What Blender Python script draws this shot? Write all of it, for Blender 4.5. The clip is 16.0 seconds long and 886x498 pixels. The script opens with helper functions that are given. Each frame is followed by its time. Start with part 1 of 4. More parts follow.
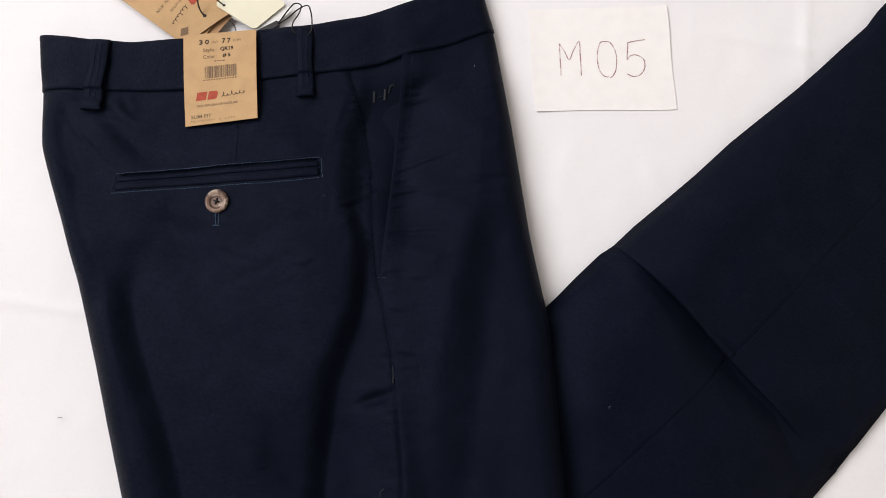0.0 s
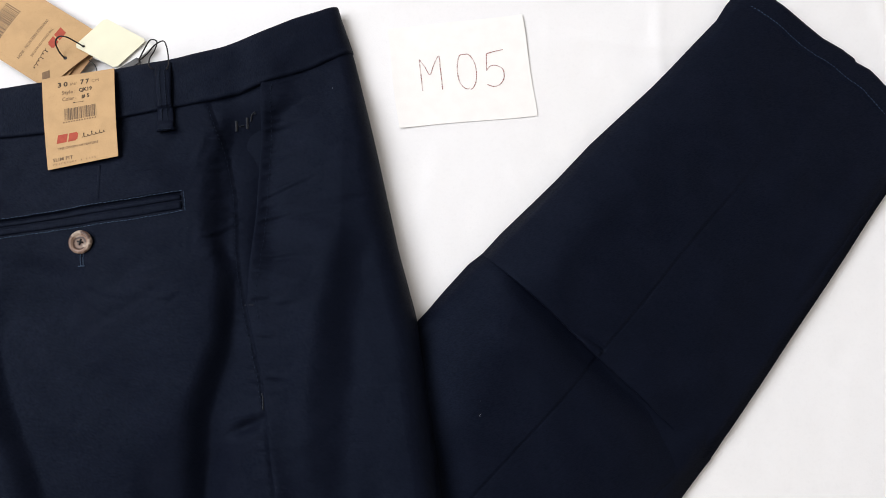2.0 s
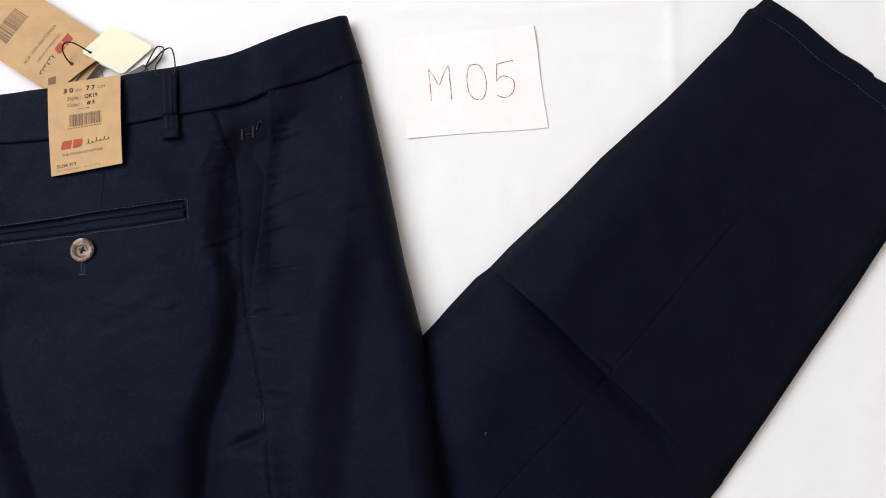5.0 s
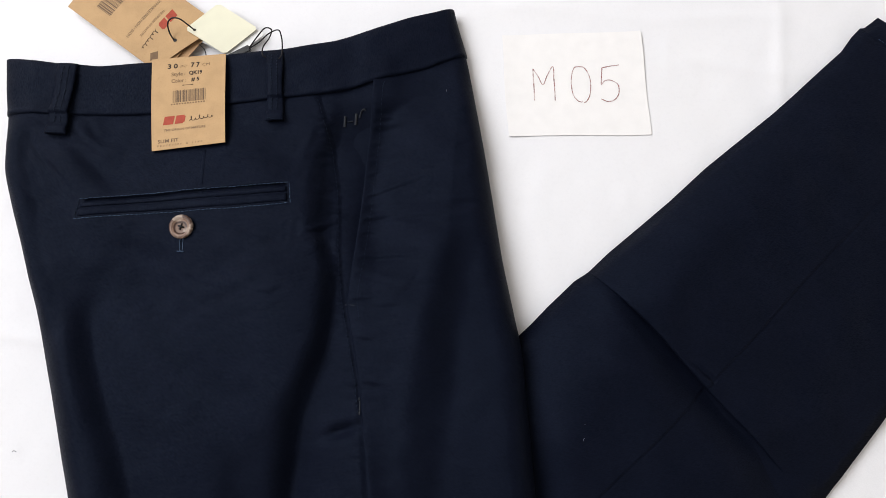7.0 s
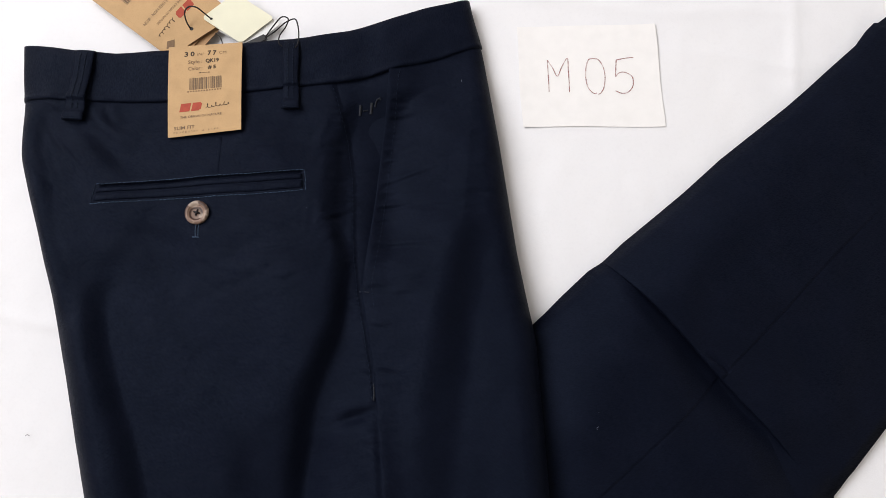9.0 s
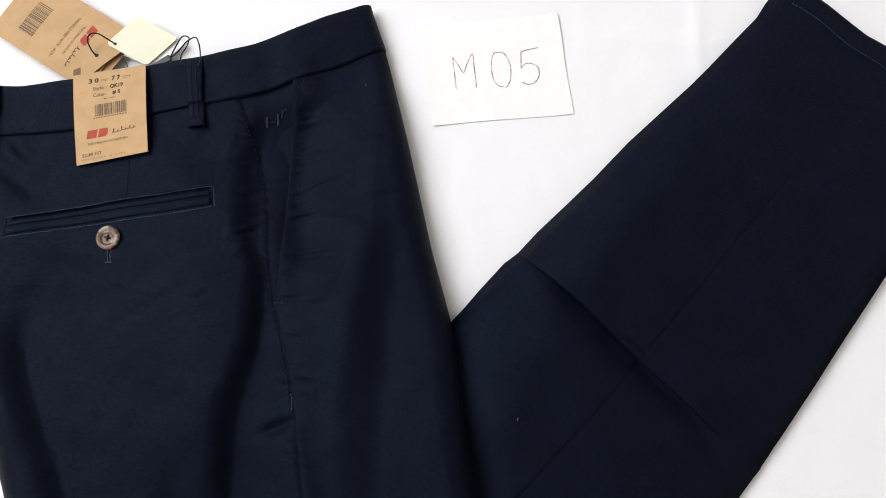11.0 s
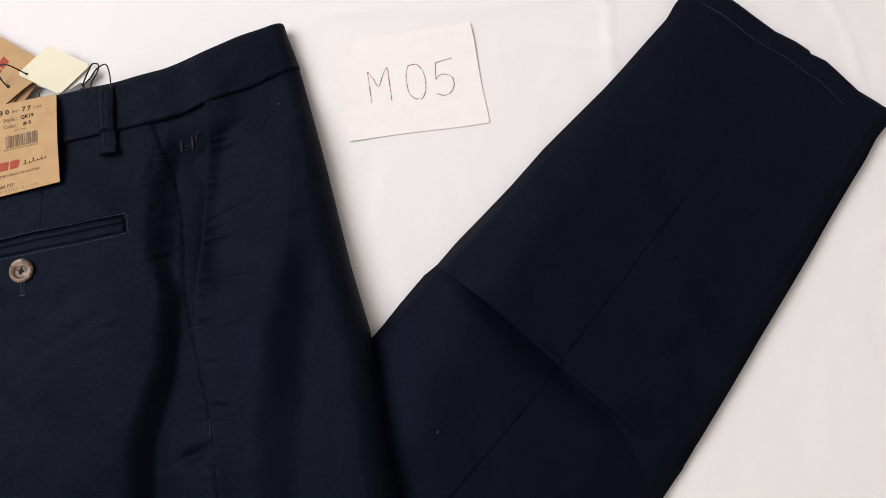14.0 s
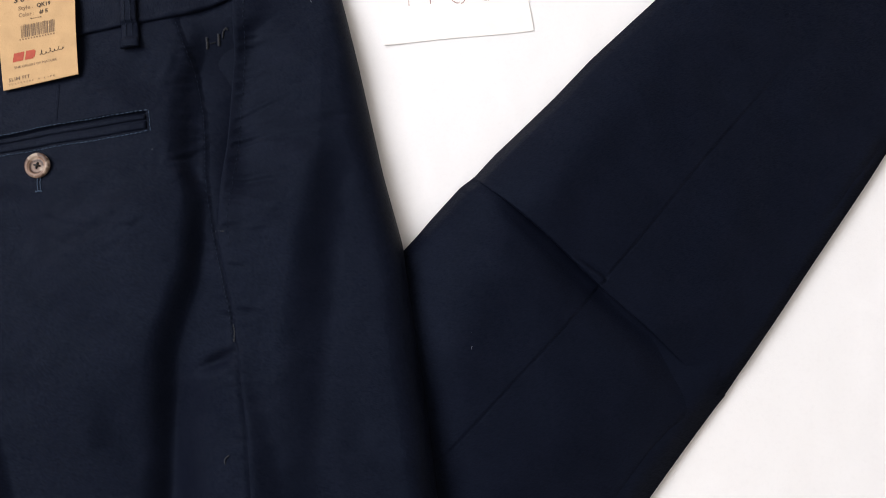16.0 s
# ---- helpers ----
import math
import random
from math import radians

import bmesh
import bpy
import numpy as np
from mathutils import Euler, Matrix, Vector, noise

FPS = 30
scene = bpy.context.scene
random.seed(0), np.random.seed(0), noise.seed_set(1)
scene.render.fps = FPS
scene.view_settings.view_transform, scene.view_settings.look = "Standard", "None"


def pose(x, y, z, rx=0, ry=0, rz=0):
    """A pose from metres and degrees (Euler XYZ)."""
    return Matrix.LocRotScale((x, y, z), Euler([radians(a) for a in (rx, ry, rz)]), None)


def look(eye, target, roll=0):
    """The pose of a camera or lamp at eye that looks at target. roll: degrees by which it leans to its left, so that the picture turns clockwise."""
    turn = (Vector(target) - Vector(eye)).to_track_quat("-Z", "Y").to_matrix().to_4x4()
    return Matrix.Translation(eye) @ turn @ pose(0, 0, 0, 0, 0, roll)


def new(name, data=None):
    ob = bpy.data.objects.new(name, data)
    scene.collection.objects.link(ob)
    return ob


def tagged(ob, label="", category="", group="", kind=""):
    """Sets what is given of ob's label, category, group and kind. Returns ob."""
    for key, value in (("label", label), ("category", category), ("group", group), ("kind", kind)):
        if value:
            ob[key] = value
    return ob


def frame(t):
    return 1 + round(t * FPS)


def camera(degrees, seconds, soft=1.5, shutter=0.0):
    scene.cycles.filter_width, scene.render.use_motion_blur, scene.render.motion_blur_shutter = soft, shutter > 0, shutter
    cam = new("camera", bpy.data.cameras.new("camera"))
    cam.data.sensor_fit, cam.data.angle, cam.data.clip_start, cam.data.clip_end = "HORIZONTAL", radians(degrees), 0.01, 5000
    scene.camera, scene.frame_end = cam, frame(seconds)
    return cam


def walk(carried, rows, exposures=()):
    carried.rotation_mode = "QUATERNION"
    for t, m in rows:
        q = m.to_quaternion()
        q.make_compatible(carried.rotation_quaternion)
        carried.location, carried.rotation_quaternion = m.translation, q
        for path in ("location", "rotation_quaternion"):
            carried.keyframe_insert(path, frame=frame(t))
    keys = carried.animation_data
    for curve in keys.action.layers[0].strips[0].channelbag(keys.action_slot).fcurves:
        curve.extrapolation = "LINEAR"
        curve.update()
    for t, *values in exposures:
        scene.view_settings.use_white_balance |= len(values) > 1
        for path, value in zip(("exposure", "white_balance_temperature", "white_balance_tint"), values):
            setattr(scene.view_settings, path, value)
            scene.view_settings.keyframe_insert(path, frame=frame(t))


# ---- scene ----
cam = camera(66.4, 16.0, soft=0.65, shutter=0.3)

PATH = [
    (0, (0.015, -0.079, 0.513), (-0.012, 0.241, -1.461), -4.3),
    (0.5, (0.037, -0.079, 0.512), (0.019, 0.257, -1.459), -3.9),
    (1, (0.064, -0.079, 0.511), (0.064, 0.262, -1.46), -1.9),
    (1.5, (0.087, -0.077, 0.515), (0.097, 0.251, -1.458), -1.6),
    (2, (0.105, -0.076, 0.519), (0.117, 0.267, -1.452), -2.1),
    (2.5, (0.12, -0.073, 0.52), (0.131, 0.272, -1.45), -3.3),
    (3, (0.128, -0.07, 0.522), (0.143, 0.283, -1.447), -2.7),
    (5.3, (0.094, -0.073, 0.509), (0.083, 0.3, -1.456), -4.4),
    (5.5, (0.083, -0.074, 0.509), (0.074, 0.292, -1.458), -3.7),
    (6, (0.064, -0.071, 0.502), (0.046, 0.305, -1.462), -3.6),
    (6.5, (0.043, -0.074, 0.5), (0.033, 0.313, -1.462), -1.7),
    (7, (0.033, -0.079, 0.501), (0.019, 0.327, -1.458), -1.5),
    (7.5, (0.029, -0.083, 0.5), (0.011, 0.334, -1.456), -1.7),
    (8, (0.022, -0.084, 0.499), (-0.001, 0.328, -1.458), -2.0),
    (10.3, (0.042, -0.101, 0.5), (0.038, 0.337, -1.452), -1.6),
    (10.5, (0.058, -0.096, 0.5), (0.035, 0.331, -1.453), -4.9),
    (11, (0.087, -0.094, 0.5), (0.069, 0.334, -1.453), -6.1),
    (11.5, (0.106, -0.09, 0.502), (0.098, 0.333, -1.453), -5.7),
    (12, (0.122, -0.09, 0.504), (0.136, 0.348, -1.448), -4.2),
    (12.5, (0.137, -0.084, 0.506), (0.162, 0.361, -1.443), -3.9),
    (13, (0.144, -0.081, 0.509), (0.163, 0.368, -1.44), -4.7),
    (13.5, (0.148, -0.082, 0.506), (0.155, 0.359, -1.445), -6.2),
    (14, (0.141, -0.09, 0.501), (0.152, 0.34, -1.452), -5.2),
    (14.5, (0.133, -0.102, 0.493), (0.119, 0.313, -1.464), -7.9),
    (15, (0.127, -0.11, 0.495), (0.112, 0.297, -1.463), -7.5),
    (15.5, (0.119, -0.119, 0.489), (0.108, 0.274, -1.472), -6.9),
    (16, (0.114, -0.119, 0.47), (0.106, 0.209, -1.503), -5.9),
]
EXPOSURES = [(0.0, -0.07, 6540, 15.0), (1.0, 0.13, 6470, 13.7), (1.5, 0.13, 6370, 12.2), (2.0, 0.12, 6320, 11.2), (2.5, 0.03, 6420, 12.7), (3.0, -0.03, 6320, 12.5), (5.5, 0.1, 6370, 13.5), (6.5, 0.07, 6270, 11.5), (7.5, 0.0, 6320, 12.5), (8.0, -0.02, 6370, 13.0), (10.5, 0.08, 6340, 11.8), (11.0, 0.12, 6290, 11.3), (11.5, 0.06, 6290, 11.3), (12.5, -0.1, 6390, 12.8), (13.5, -0.13, 6540, 14.3), (15.0, 0.12, 6690, 15.3), (15.5, 0.18, 6640, 14.3), (16.0, 0.22, 6440, 13.3)]
walk(cam, [(t, look(eye, target, roll)) for t, eye, target, roll in PATH], EXPOSURES)


# ---- light ----
world = bpy.data.worlds.new("room_air")
scene.world = world
world.use_nodes = True
world.node_tree.nodes["Background"].inputs[0].default_value = (0.75, 0.87, 1.0, 1)
world.node_tree.nodes["Background"].inputs[1].default_value = 0.6


def area_lamp(name, eye, target, width, height, power, colour):
    data = bpy.data.lights.new(name, "AREA")
    data.shape, data.size, data.size_y = "RECTANGLE", width, height
    data.energy, data.color = power, colour
    lamp = new(name, data)
    lamp.matrix_world = look(eye, target)
    return lamp


# daylight in the window's opening
area_lamp("window_light", (-1.71, 0.95, 2.08), (0.0, 0.50, 0.10), 3.2, 1.75, 106.0, (1.0, 0.988, 0.980))


# ---- materials ----
def material(name, base, rough=0.6, spec=0.5, metal=0.0):
    m = bpy.data.materials.new(name)
    m.use_nodes = True
    bsdf = m.node_tree.nodes["Principled BSDF"]
    bsdf.inputs["Base Color"].default_value = (*base, 1)
    bsdf.inputs["Roughness"].default_value = rough
    bsdf.inputs["Specular IOR Level"].default_value = spec
    bsdf.inputs["Metallic"].default_value = metal
    return m, m.node_tree, bsdf


def add_node(tree, kind, **values):
    n = tree.nodes.new(kind)
    for key, value in values.items():
        n.inputs[key.replace("_", " ")].default_value = value
    return n


def coords(tree):
    return tree.nodes.new("ShaderNodeTexCoord").outputs["Object"]


def speckle(tree, bsdf, sets, mixes):
    """Mix the base colour with noise at several scales: sets of (scale, detail), mixes of (colour, low, high, amount)."""
    where = coords(tree)
    colour = tuple(bsdf.inputs["Base Color"].default_value)
    last = None
    for (scale, detail), (other, low, high, amount) in zip(sets, mixes):
        n = add_node(tree, "ShaderNodeTexNoise", Scale=scale, Detail=detail)
        tree.links.new(where, n.inputs["Vector"])
        r = tree.nodes.new("ShaderNodeMapRange")
        r.inputs["From Min"].default_value, r.inputs["From Max"].default_value = low, high
        r.inputs["To Max"].default_value = amount
        tree.links.new(n.outputs["Fac"], r.inputs["Value"])
        mix = tree.nodes.new("ShaderNodeMix")
        mix.data_type = "RGBA"
        tree.links.new(r.outputs["Result"], mix.inputs["Factor"])
        if last is None:
            mix.inputs[6].default_value = colour
        else:
            tree.links.new(last, mix.inputs[6])
        mix.inputs[7].default_value = (*other, 1)
        last = mix.outputs[2]
    tree.links.new(last, bsdf.inputs["Base Color"])


def relief(tree, bsdf, height, distance, strength=1.0, before=None):
    bump = tree.nodes.new("ShaderNodeBump")
    bump.inputs["Distance"].default_value, bump.inputs["Strength"].default_value = distance, strength
    tree.links.new(height, bump.inputs["Height"])
    if before:
        tree.links.new(before, bump.inputs["Normal"])
    tree.links.new(bump.outputs["Normal"], bsdf.inputs["Normal"])
    return bump.outputs["Normal"]


def twill(name, base, turn):
    m, tree, bsdf = material(name, base, 0.55, 0.060)
    bsdf.inputs["Specular Tint"].default_value = (0.50, 0.67, 0.95, 1)
    bsdf.inputs["Sheen Weight"].default_value = 0.001
    bsdf.inputs["Sheen Roughness"].default_value = 0.45
    bsdf.inputs["Sheen Tint"].default_value = (0.55, 0.7, 1.0, 1)
    speckle(tree, bsdf, [(45, 5), (700, 3)],
            [((base[0] * 1.4, base[1] * 1.35, base[2] * 1.3), 0.42, 0.68, 0.7), ((base[0] * 0.5, base[1] * 0.55, base[2] * 0.6), 0.45, 0.7, 0.6)])
    where = coords(tree)
    spin = tree.nodes.new("ShaderNodeMapping")
    spin.inputs["Rotation"].default_value = (0, 0, radians(turn))
    tree.links.new(where, spin.inputs["Vector"])
    wave = add_node(tree, "ShaderNodeTexWave", Scale=520.0, Distortion=1.2, Detail=1.0)
    tree.links.new(spin.outputs["Vector"], wave.inputs["Vector"])
    first = relief(tree, bsdf, wave.outputs["Fac"], 0.00012, 0.5)
    soft = add_node(tree, "ShaderNodeTexNoise", Scale=110.0, Detail=3.0)
    tree.links.new(where, soft.inputs["Vector"])
    relief(tree, bsdf, soft.outputs["Fac"], 0.0012, 0.14, first)
    # lustre that changes from thread to thread
    stretch = tree.nodes.new("ShaderNodeMapping")
    stretch.inputs["Scale"].default_value = (0.35, 1.6, 1.0)
    tree.links.new(spin.outputs["Vector"], stretch.inputs["Vector"])
    yarn = add_node(tree, "ShaderNodeTexNoise", Scale=1100.0, Detail=2.0)
    tree.links.new(stretch.outputs["Vector"], yarn.inputs["Vector"])
    lustre = tree.nodes.new("ShaderNodeMapRange")
    for key, value in (("From Min", 0.3), ("From Max", 0.7), ("To Min", 0.018), ("To Max", 0.116)):
        lustre.inputs[key].default_value = value
    tree.links.new(yarn.outputs["Fac"], lustre.inputs["Value"])
    tree.links.new(lustre.outputs["Result"], bsdf.inputs["Specular IOR Level"])
    return m


def cotton_sheet():
    m, tree, bsdf = material("white_cotton", (0.812, 0.808, 0.819), 0.9, 0.1)
    speckle(tree, bsdf, [(5, 3), (420, 2)], [((0.828, 0.815, 0.808), 0.4, 0.7, 0.4), ((0.755, 0.75, 0.76), 0.5, 0.8, 0.3)])
    where = coords(tree)
    fine = add_node(tree, "ShaderNodeTexNoise", Scale=900.0, Detail=2.0)
    tree.links.new(where, fine.inputs["Vector"])
    first = relief(tree, bsdf, fine.outputs["Fac"], 0.0002, 0.35)
    soft = add_node(tree, "ShaderNodeTexNoise", Scale=22.0, Detail=4.0)
    tree.links.new(where, soft.inputs["Vector"])
    relief(tree, bsdf, soft.outputs["Fac"], 0.002, 0.25, first)
    return m


def paper(name, base, fleck, amount, rough=0.75, cloudy=0.04):
    m, tree, bsdf = material(name, base, rough, 0.25)
    speckle(tree, bsdf, [(85, 5), (1400, 3)], [(tuple(c * (1 - cloudy) for c in base), 0.4, 0.68, 0.8), (fleck, 0.52, 0.75, amount)])
    fine = add_node(tree, "ShaderNodeTexNoise", Scale=700.0, Detail=3.0)
    tree.links.new(coords(tree), fine.inputs["Vector"])
    relief(tree, bsdf, fine.outputs["Fac"], 0.0001, 0.4)
    return m


def horn():
    m, tree, bsdf = material("horn", (0.30, 0.17, 0.10), 0.38, 0.25)
    where = coords(tree)
    bend_it = add_node(tree, "ShaderNodeTexNoise", Scale=190.0, Detail=2.0)
    tree.links.new(where, bend_it.inputs["Vector"])
    shift = tree.nodes.new("ShaderNodeMix")
    shift.data_type = "VECTOR"
    shift.inputs["Factor"].default_value = 0.0016
    tree.links.new(where, shift.inputs[4])
    tree.links.new(bend_it.outputs["Color"], shift.inputs[5])
    far = tree.nodes.new("ShaderNodeVectorMath")
    far.operation = "LENGTH"
    tree.links.new(shift.outputs[1], far.inputs[0])
    reach = tree.nodes.new("ShaderNodeMapRange")
    reach.inputs["From Max"].default_value = 0.0095
    tree.links.new(far.outputs["Value"], reach.inputs["Value"])
    ramp = tree.nodes.new("ShaderNodeValToRGB")
    ramp.color_ramp.elements[0].color = (0.085, 0.050, 0.036, 1)
    ramp.color_ramp.elements[1].color = (0.07, 0.040, 0.030, 1)
    for place, colour in ((0.30, (0.10, 0.060, 0.044)), (0.42, (0.19, 0.120, 0.088)), (0.50, (0.13, 0.080, 0.058)), (0.55, (0.035, 0.018, 0.013)), (0.62, (0.075, 0.042, 0.031)), (0.70, (0.27, 0.180, 0.135)), (0.80, (0.16, 0.100, 0.074)), (0.86, (0.25, 0.170, 0.130)), (0.93, (0.09, 0.052, 0.038))):
        ramp.color_ramp.elements.new(place).color = (*colour, 1)
    tree.links.new(reach.outputs["Result"], ramp.inputs["Fac"])
    cloud = add_node(tree, "ShaderNodeTexNoise", Scale=140.0, Detail=2.0)
    tree.links.new(where, cloud.inputs["Vector"])
    pale = tree.nodes.new("ShaderNodeMapRange")
    pale.inputs["From Min"].default_value, pale.inputs["From Max"].default_value, pale.inputs["To Max"].default_value = 0.55, 0.66, 0.6
    tree.links.new(cloud.outputs["Fac"], pale.inputs["Value"])
    mix = tree.nodes.new("ShaderNodeMix")
    mix.data_type = "RGBA"
    tree.links.new(pale.outputs["Result"], mix.inputs["Factor"])
    tree.links.new(ramp.outputs["Color"], mix.inputs[6])
    mix.inputs[7].default_value = (0.52, 0.42, 0.34, 1)
    tree.links.new(mix.outputs[2], bsdf.inputs["Base Color"])
    return m


def plain(name, base, rough=0.6, spec=0.4, vary=0.15, scale=300):
    m, tree, bsdf = material(name, base, rough, spec)
    speckle(tree, bsdf, [(scale, 3)], [(tuple(c * (1 - vary) for c in base), 0.4, 0.7, 1.0)])
    return m


def pen_line():
    """Ballpoint that skips over the paper's grain."""
    m, tree, bsdf = material("red_brown_pen", (0.37, 0.20, 0.19), 0.6, 0.2)
    speckle(tree, bsdf, [(420, 3), (150, 2)], [((0.24, 0.13, 0.125), 0.45, 0.65, 0.8), ((0.74, 0.64, 0.62), 0.46, 0.62, 0.75)])
    return m


NAVY = (0.0034, 0.0045, 0.0102)
CLOTH = twill("navy_twill", NAVY, 35)
CLOTH_LEG = twill("navy_twill_leg", NAVY, -12)
BAND = twill("navy_twill_band", NAVY, 80)
THREAD = plain("navy_thread", (0.0085, 0.0150, 0.030), 0.65, 0.15)
BRIGHT_THREAD = plain("blue_thread", (0.040, 0.071, 0.124), 0.55, 0.35)
GREY_THREAD = plain("grey_thread", (0.030, 0.033, 0.040), 0.6, 0.2)
SHEET = cotton_sheet()
CARD = paper("white_card", (0.865, 0.848, 0.828), (0.81, 0.795, 0.775), 0.25)
KRAFT = paper("kraft_board", (0.515, 0.334, 0.168), (0.36, 0.21, 0.10), 0.45, cloudy=0.12)
KRAFT_DARK = paper("kraft_fold", (0.42, 0.25, 0.125), (0.30, 0.17, 0.08), 0.7)
CREAM = paper("cream_board", (0.82, 0.80, 0.62), (0.78, 0.75, 0.58), 0.3)
WHITE_PAPER = paper("white_paper", (0.80, 0.80, 0.78), (0.75, 0.75, 0.74), 0.3)
CORD = plain("black_cord", (0.012, 0.011, 0.012), 0.6, 0.3)
PLASTIC = plain("black_plastic", (0.014, 0.014, 0.015), 0.3, 0.5)
HORN = horn()
INK = plain("black_ink", (0.05, 0.035, 0.025), 0.7, 0.2)
PALE_INK = plain("grey_ink", (0.20, 0.125, 0.07), 0.7, 0.2)
RED_INK = plain("red_ink", (0.38, 0.060, 0.030), 0.65, 0.25)
CODE_INK = plain("brown_ink", (0.165, 0.108, 0.066), 0.7, 0.2)
PEN_INK = pen_line()
PAINT = plain("wall_paint", (0.80, 0.775, 0.725), 0.85, 0.2, 0.05, 6)
WOOD = plain("floor_wood", (0.28, 0.17, 0.09), 0.45, 0.4, 0.4, 9)
TICKING = plain("mattress_cloth", (0.72, 0.71, 0.69), 0.9, 0.1, 0.08, 60)
PALE_FLUFF = plain("grey_lint", (0.30, 0.31, 0.32), 0.9, 0.1)
FLUFF = plain("white_lint", (0.70, 0.70, 0.70), 0.9, 0.1)


# ---- helpers for shapes ----
def mesh_of(name, verts, faces, smooth=True):
    me = bpy.data.meshes.new(name)
    me.from_pydata([tuple(map(float, v)) for v in verts], [], [tuple(map(int, f)) for f in faces])
    if smooth:
        me.polygons.foreach_set("use_smooth", [True] * len(me.polygons))
    me.update()
    return me


def thing(name, me, mat, label, category, group="", kind=""):
    ob = new(name, me)
    if me is not None:
        me.materials.append(mat)
    return tagged(ob, label, category, group, kind)


def piece(name, me, mat, parent, label="", kind=""):
    """One mesh as a part of a thing, or of a part."""
    ob = new(name, me)
    if not me.materials:
        me.materials.append(mat)
    ob.parent = parent
    return tagged(ob, label, "", "", kind)


def box(name, lo, hi, bevel=0.0):
    bm = bmesh.new()
    bmesh.ops.create_cube(bm, size=1)
    for v in bm.verts:
        v.co = Vector([a + (c + 0.5) * (b - a) for a, b, c in zip(lo, hi, v.co)])
    if bevel:
        bmesh.ops.bevel(bm, geom=list(bm.edges), offset=bevel, segments=3, affect="EDGES")
    me = bpy.data.meshes.new(name)
    bm.to_mesh(me)
    bm.free()
    return me


def sheet_of(P, down=None, closed=False):
    """Verts and faces of a grid of places P (rows, columns, 3); down: sides 'lrtb' that are drawn down to that height."""
    n, m = P.shape[:2]
    verts = [tuple(p) for p in P.reshape(-1, 3)]
    faces = []
    for i in range(n - 1):
        for j in range(m - 1):
            a = i * m + j
            faces.append((a, a + m, a + m + 1, a + 1))
    if down:
        rim = ([(0, j) for j in range(m)], [(i, m - 1) for i in range(n)], [(n - 1, j) for j in range(m - 1, -1, -1)], [(i, 0) for i in range(n - 1, -1, -1)])
        centre = P.reshape(-1, 3).mean(axis=0)
        for side, ring in zip("trbl", rim):
            if side not in down[0]:
                continue
            start = len(verts)
            for i, j in ring:
                x, y, z = P[i, j]
                inward = np.array([centre[0] - x, centre[1] - y])
                inward = inward / max(np.hypot(*inward), 1e-6) * down[2]
                verts.append((x + inward[0], y + inward[1], min(down[1], z) if np.isscalar(down[1]) else z))
            for k in range(len(ring) - 1):
                a, b = ring[k][0] * m + ring[k][1], ring[k + 1][0] * m + ring[k + 1][1]
                faces.append((a, b, start + k + 1, start + k))
    return verts, faces


def slab(P, thick):
    """Verts and faces of a closed slab under the grid P, with its upper rim drawn in a little."""
    n, m = P.shape[:2]
    Q = P.copy()
    Q[:, :, 2] -= thick
    verts = [tuple(p) for p in P.reshape(-1, 3)] + [tuple(p) for p in Q.reshape(-1, 3)]
    k = n * m
    faces = []
    for i in range(n - 1):
        for j in range(m - 1):
            a = i * m + j
            faces.append((a, a + m, a + m + 1, a + 1))
            faces.append((k + a, k + a + 1, k + a + m + 1, k + a + m))
    ring = [j for j in range(m)] + [i * m + m - 1 for i in range(1, n)] + [(n - 1) * m + j for j in range(m - 2, -1, -1)] + [i * m for i in range(n - 2, 0, -1)]
    for a, b in zip(ring, ring[1:] + ring[:1]):
        faces.append((a, b, k + b, k + a))
    return verts, faces


def along(points, smooth=0.012, count=500):
    """A smooth function through (key, value) pairs."""
    pts = sorted(points)
    ks, vs = np.array([p[0] for p in pts]), np.array([p[1] for p in pts])
    step = (ks[-1] - ks[0]) / (count - 1)
    wide = max(1, int(smooth / step))
    keys = np.linspace(ks[0], ks[-1], count)
    dense = np.interp(keys, ks, vs)
    first, last = (vs[1] - vs[0]) / (ks[1] - ks[0]), (vs[-1] - vs[-2]) / (ks[-1] - ks[-2])
    more = 2 * wide + int(0.1 / step)
    full = np.concatenate([vs[0] - first * step * np.arange(more, 0, -1), dense, vs[-1] + last * step * np.arange(1, more + 1)])
    kernel = np.hanning(2 * wide + 1)
    full = np.convolve(full, kernel / kernel.sum(), "valid")
    more -= wide
    grid = np.concatenate([keys[0] - step * np.arange(more, 0, -1), keys, keys[-1] + step * np.arange(1, more + 1)])
    return lambda k: np.interp(k, grid, full)


def ease(t):
    t = np.clip(t, 0, 1)
    return t * t * (3 - 2 * t)


def dome(d, r, power=2.2):
    return (1 - (1 - np.clip(d / r, 0, 1)) ** power) ** (1 / power)


def trough(d, left, right):
    """1 on a line, falling to 0 over left and right metres."""
    return np.exp(-((d / np.where(d < 0, left, right)) ** 2))


def ripples(seed, count, short, long):
    rng = np.random.RandomState(seed)
    waves = [(rng.uniform(0, 6.28), 6.28 / rng.uniform(short, long), rng.uniform(0, 6.28)) for _ in range(count)]

    def value(x, y):
        total = np.zeros_like(x)
        for turn, rate, phase in waves:
            total += np.sin(rate * (x * math.cos(turn) + y * math.sin(turn)) + phase + 0.8 * np.sin(rate * 0.37 * (y * math.cos(turn) - x * math.sin(turn))))
        return total / math.sqrt(count)
    return value


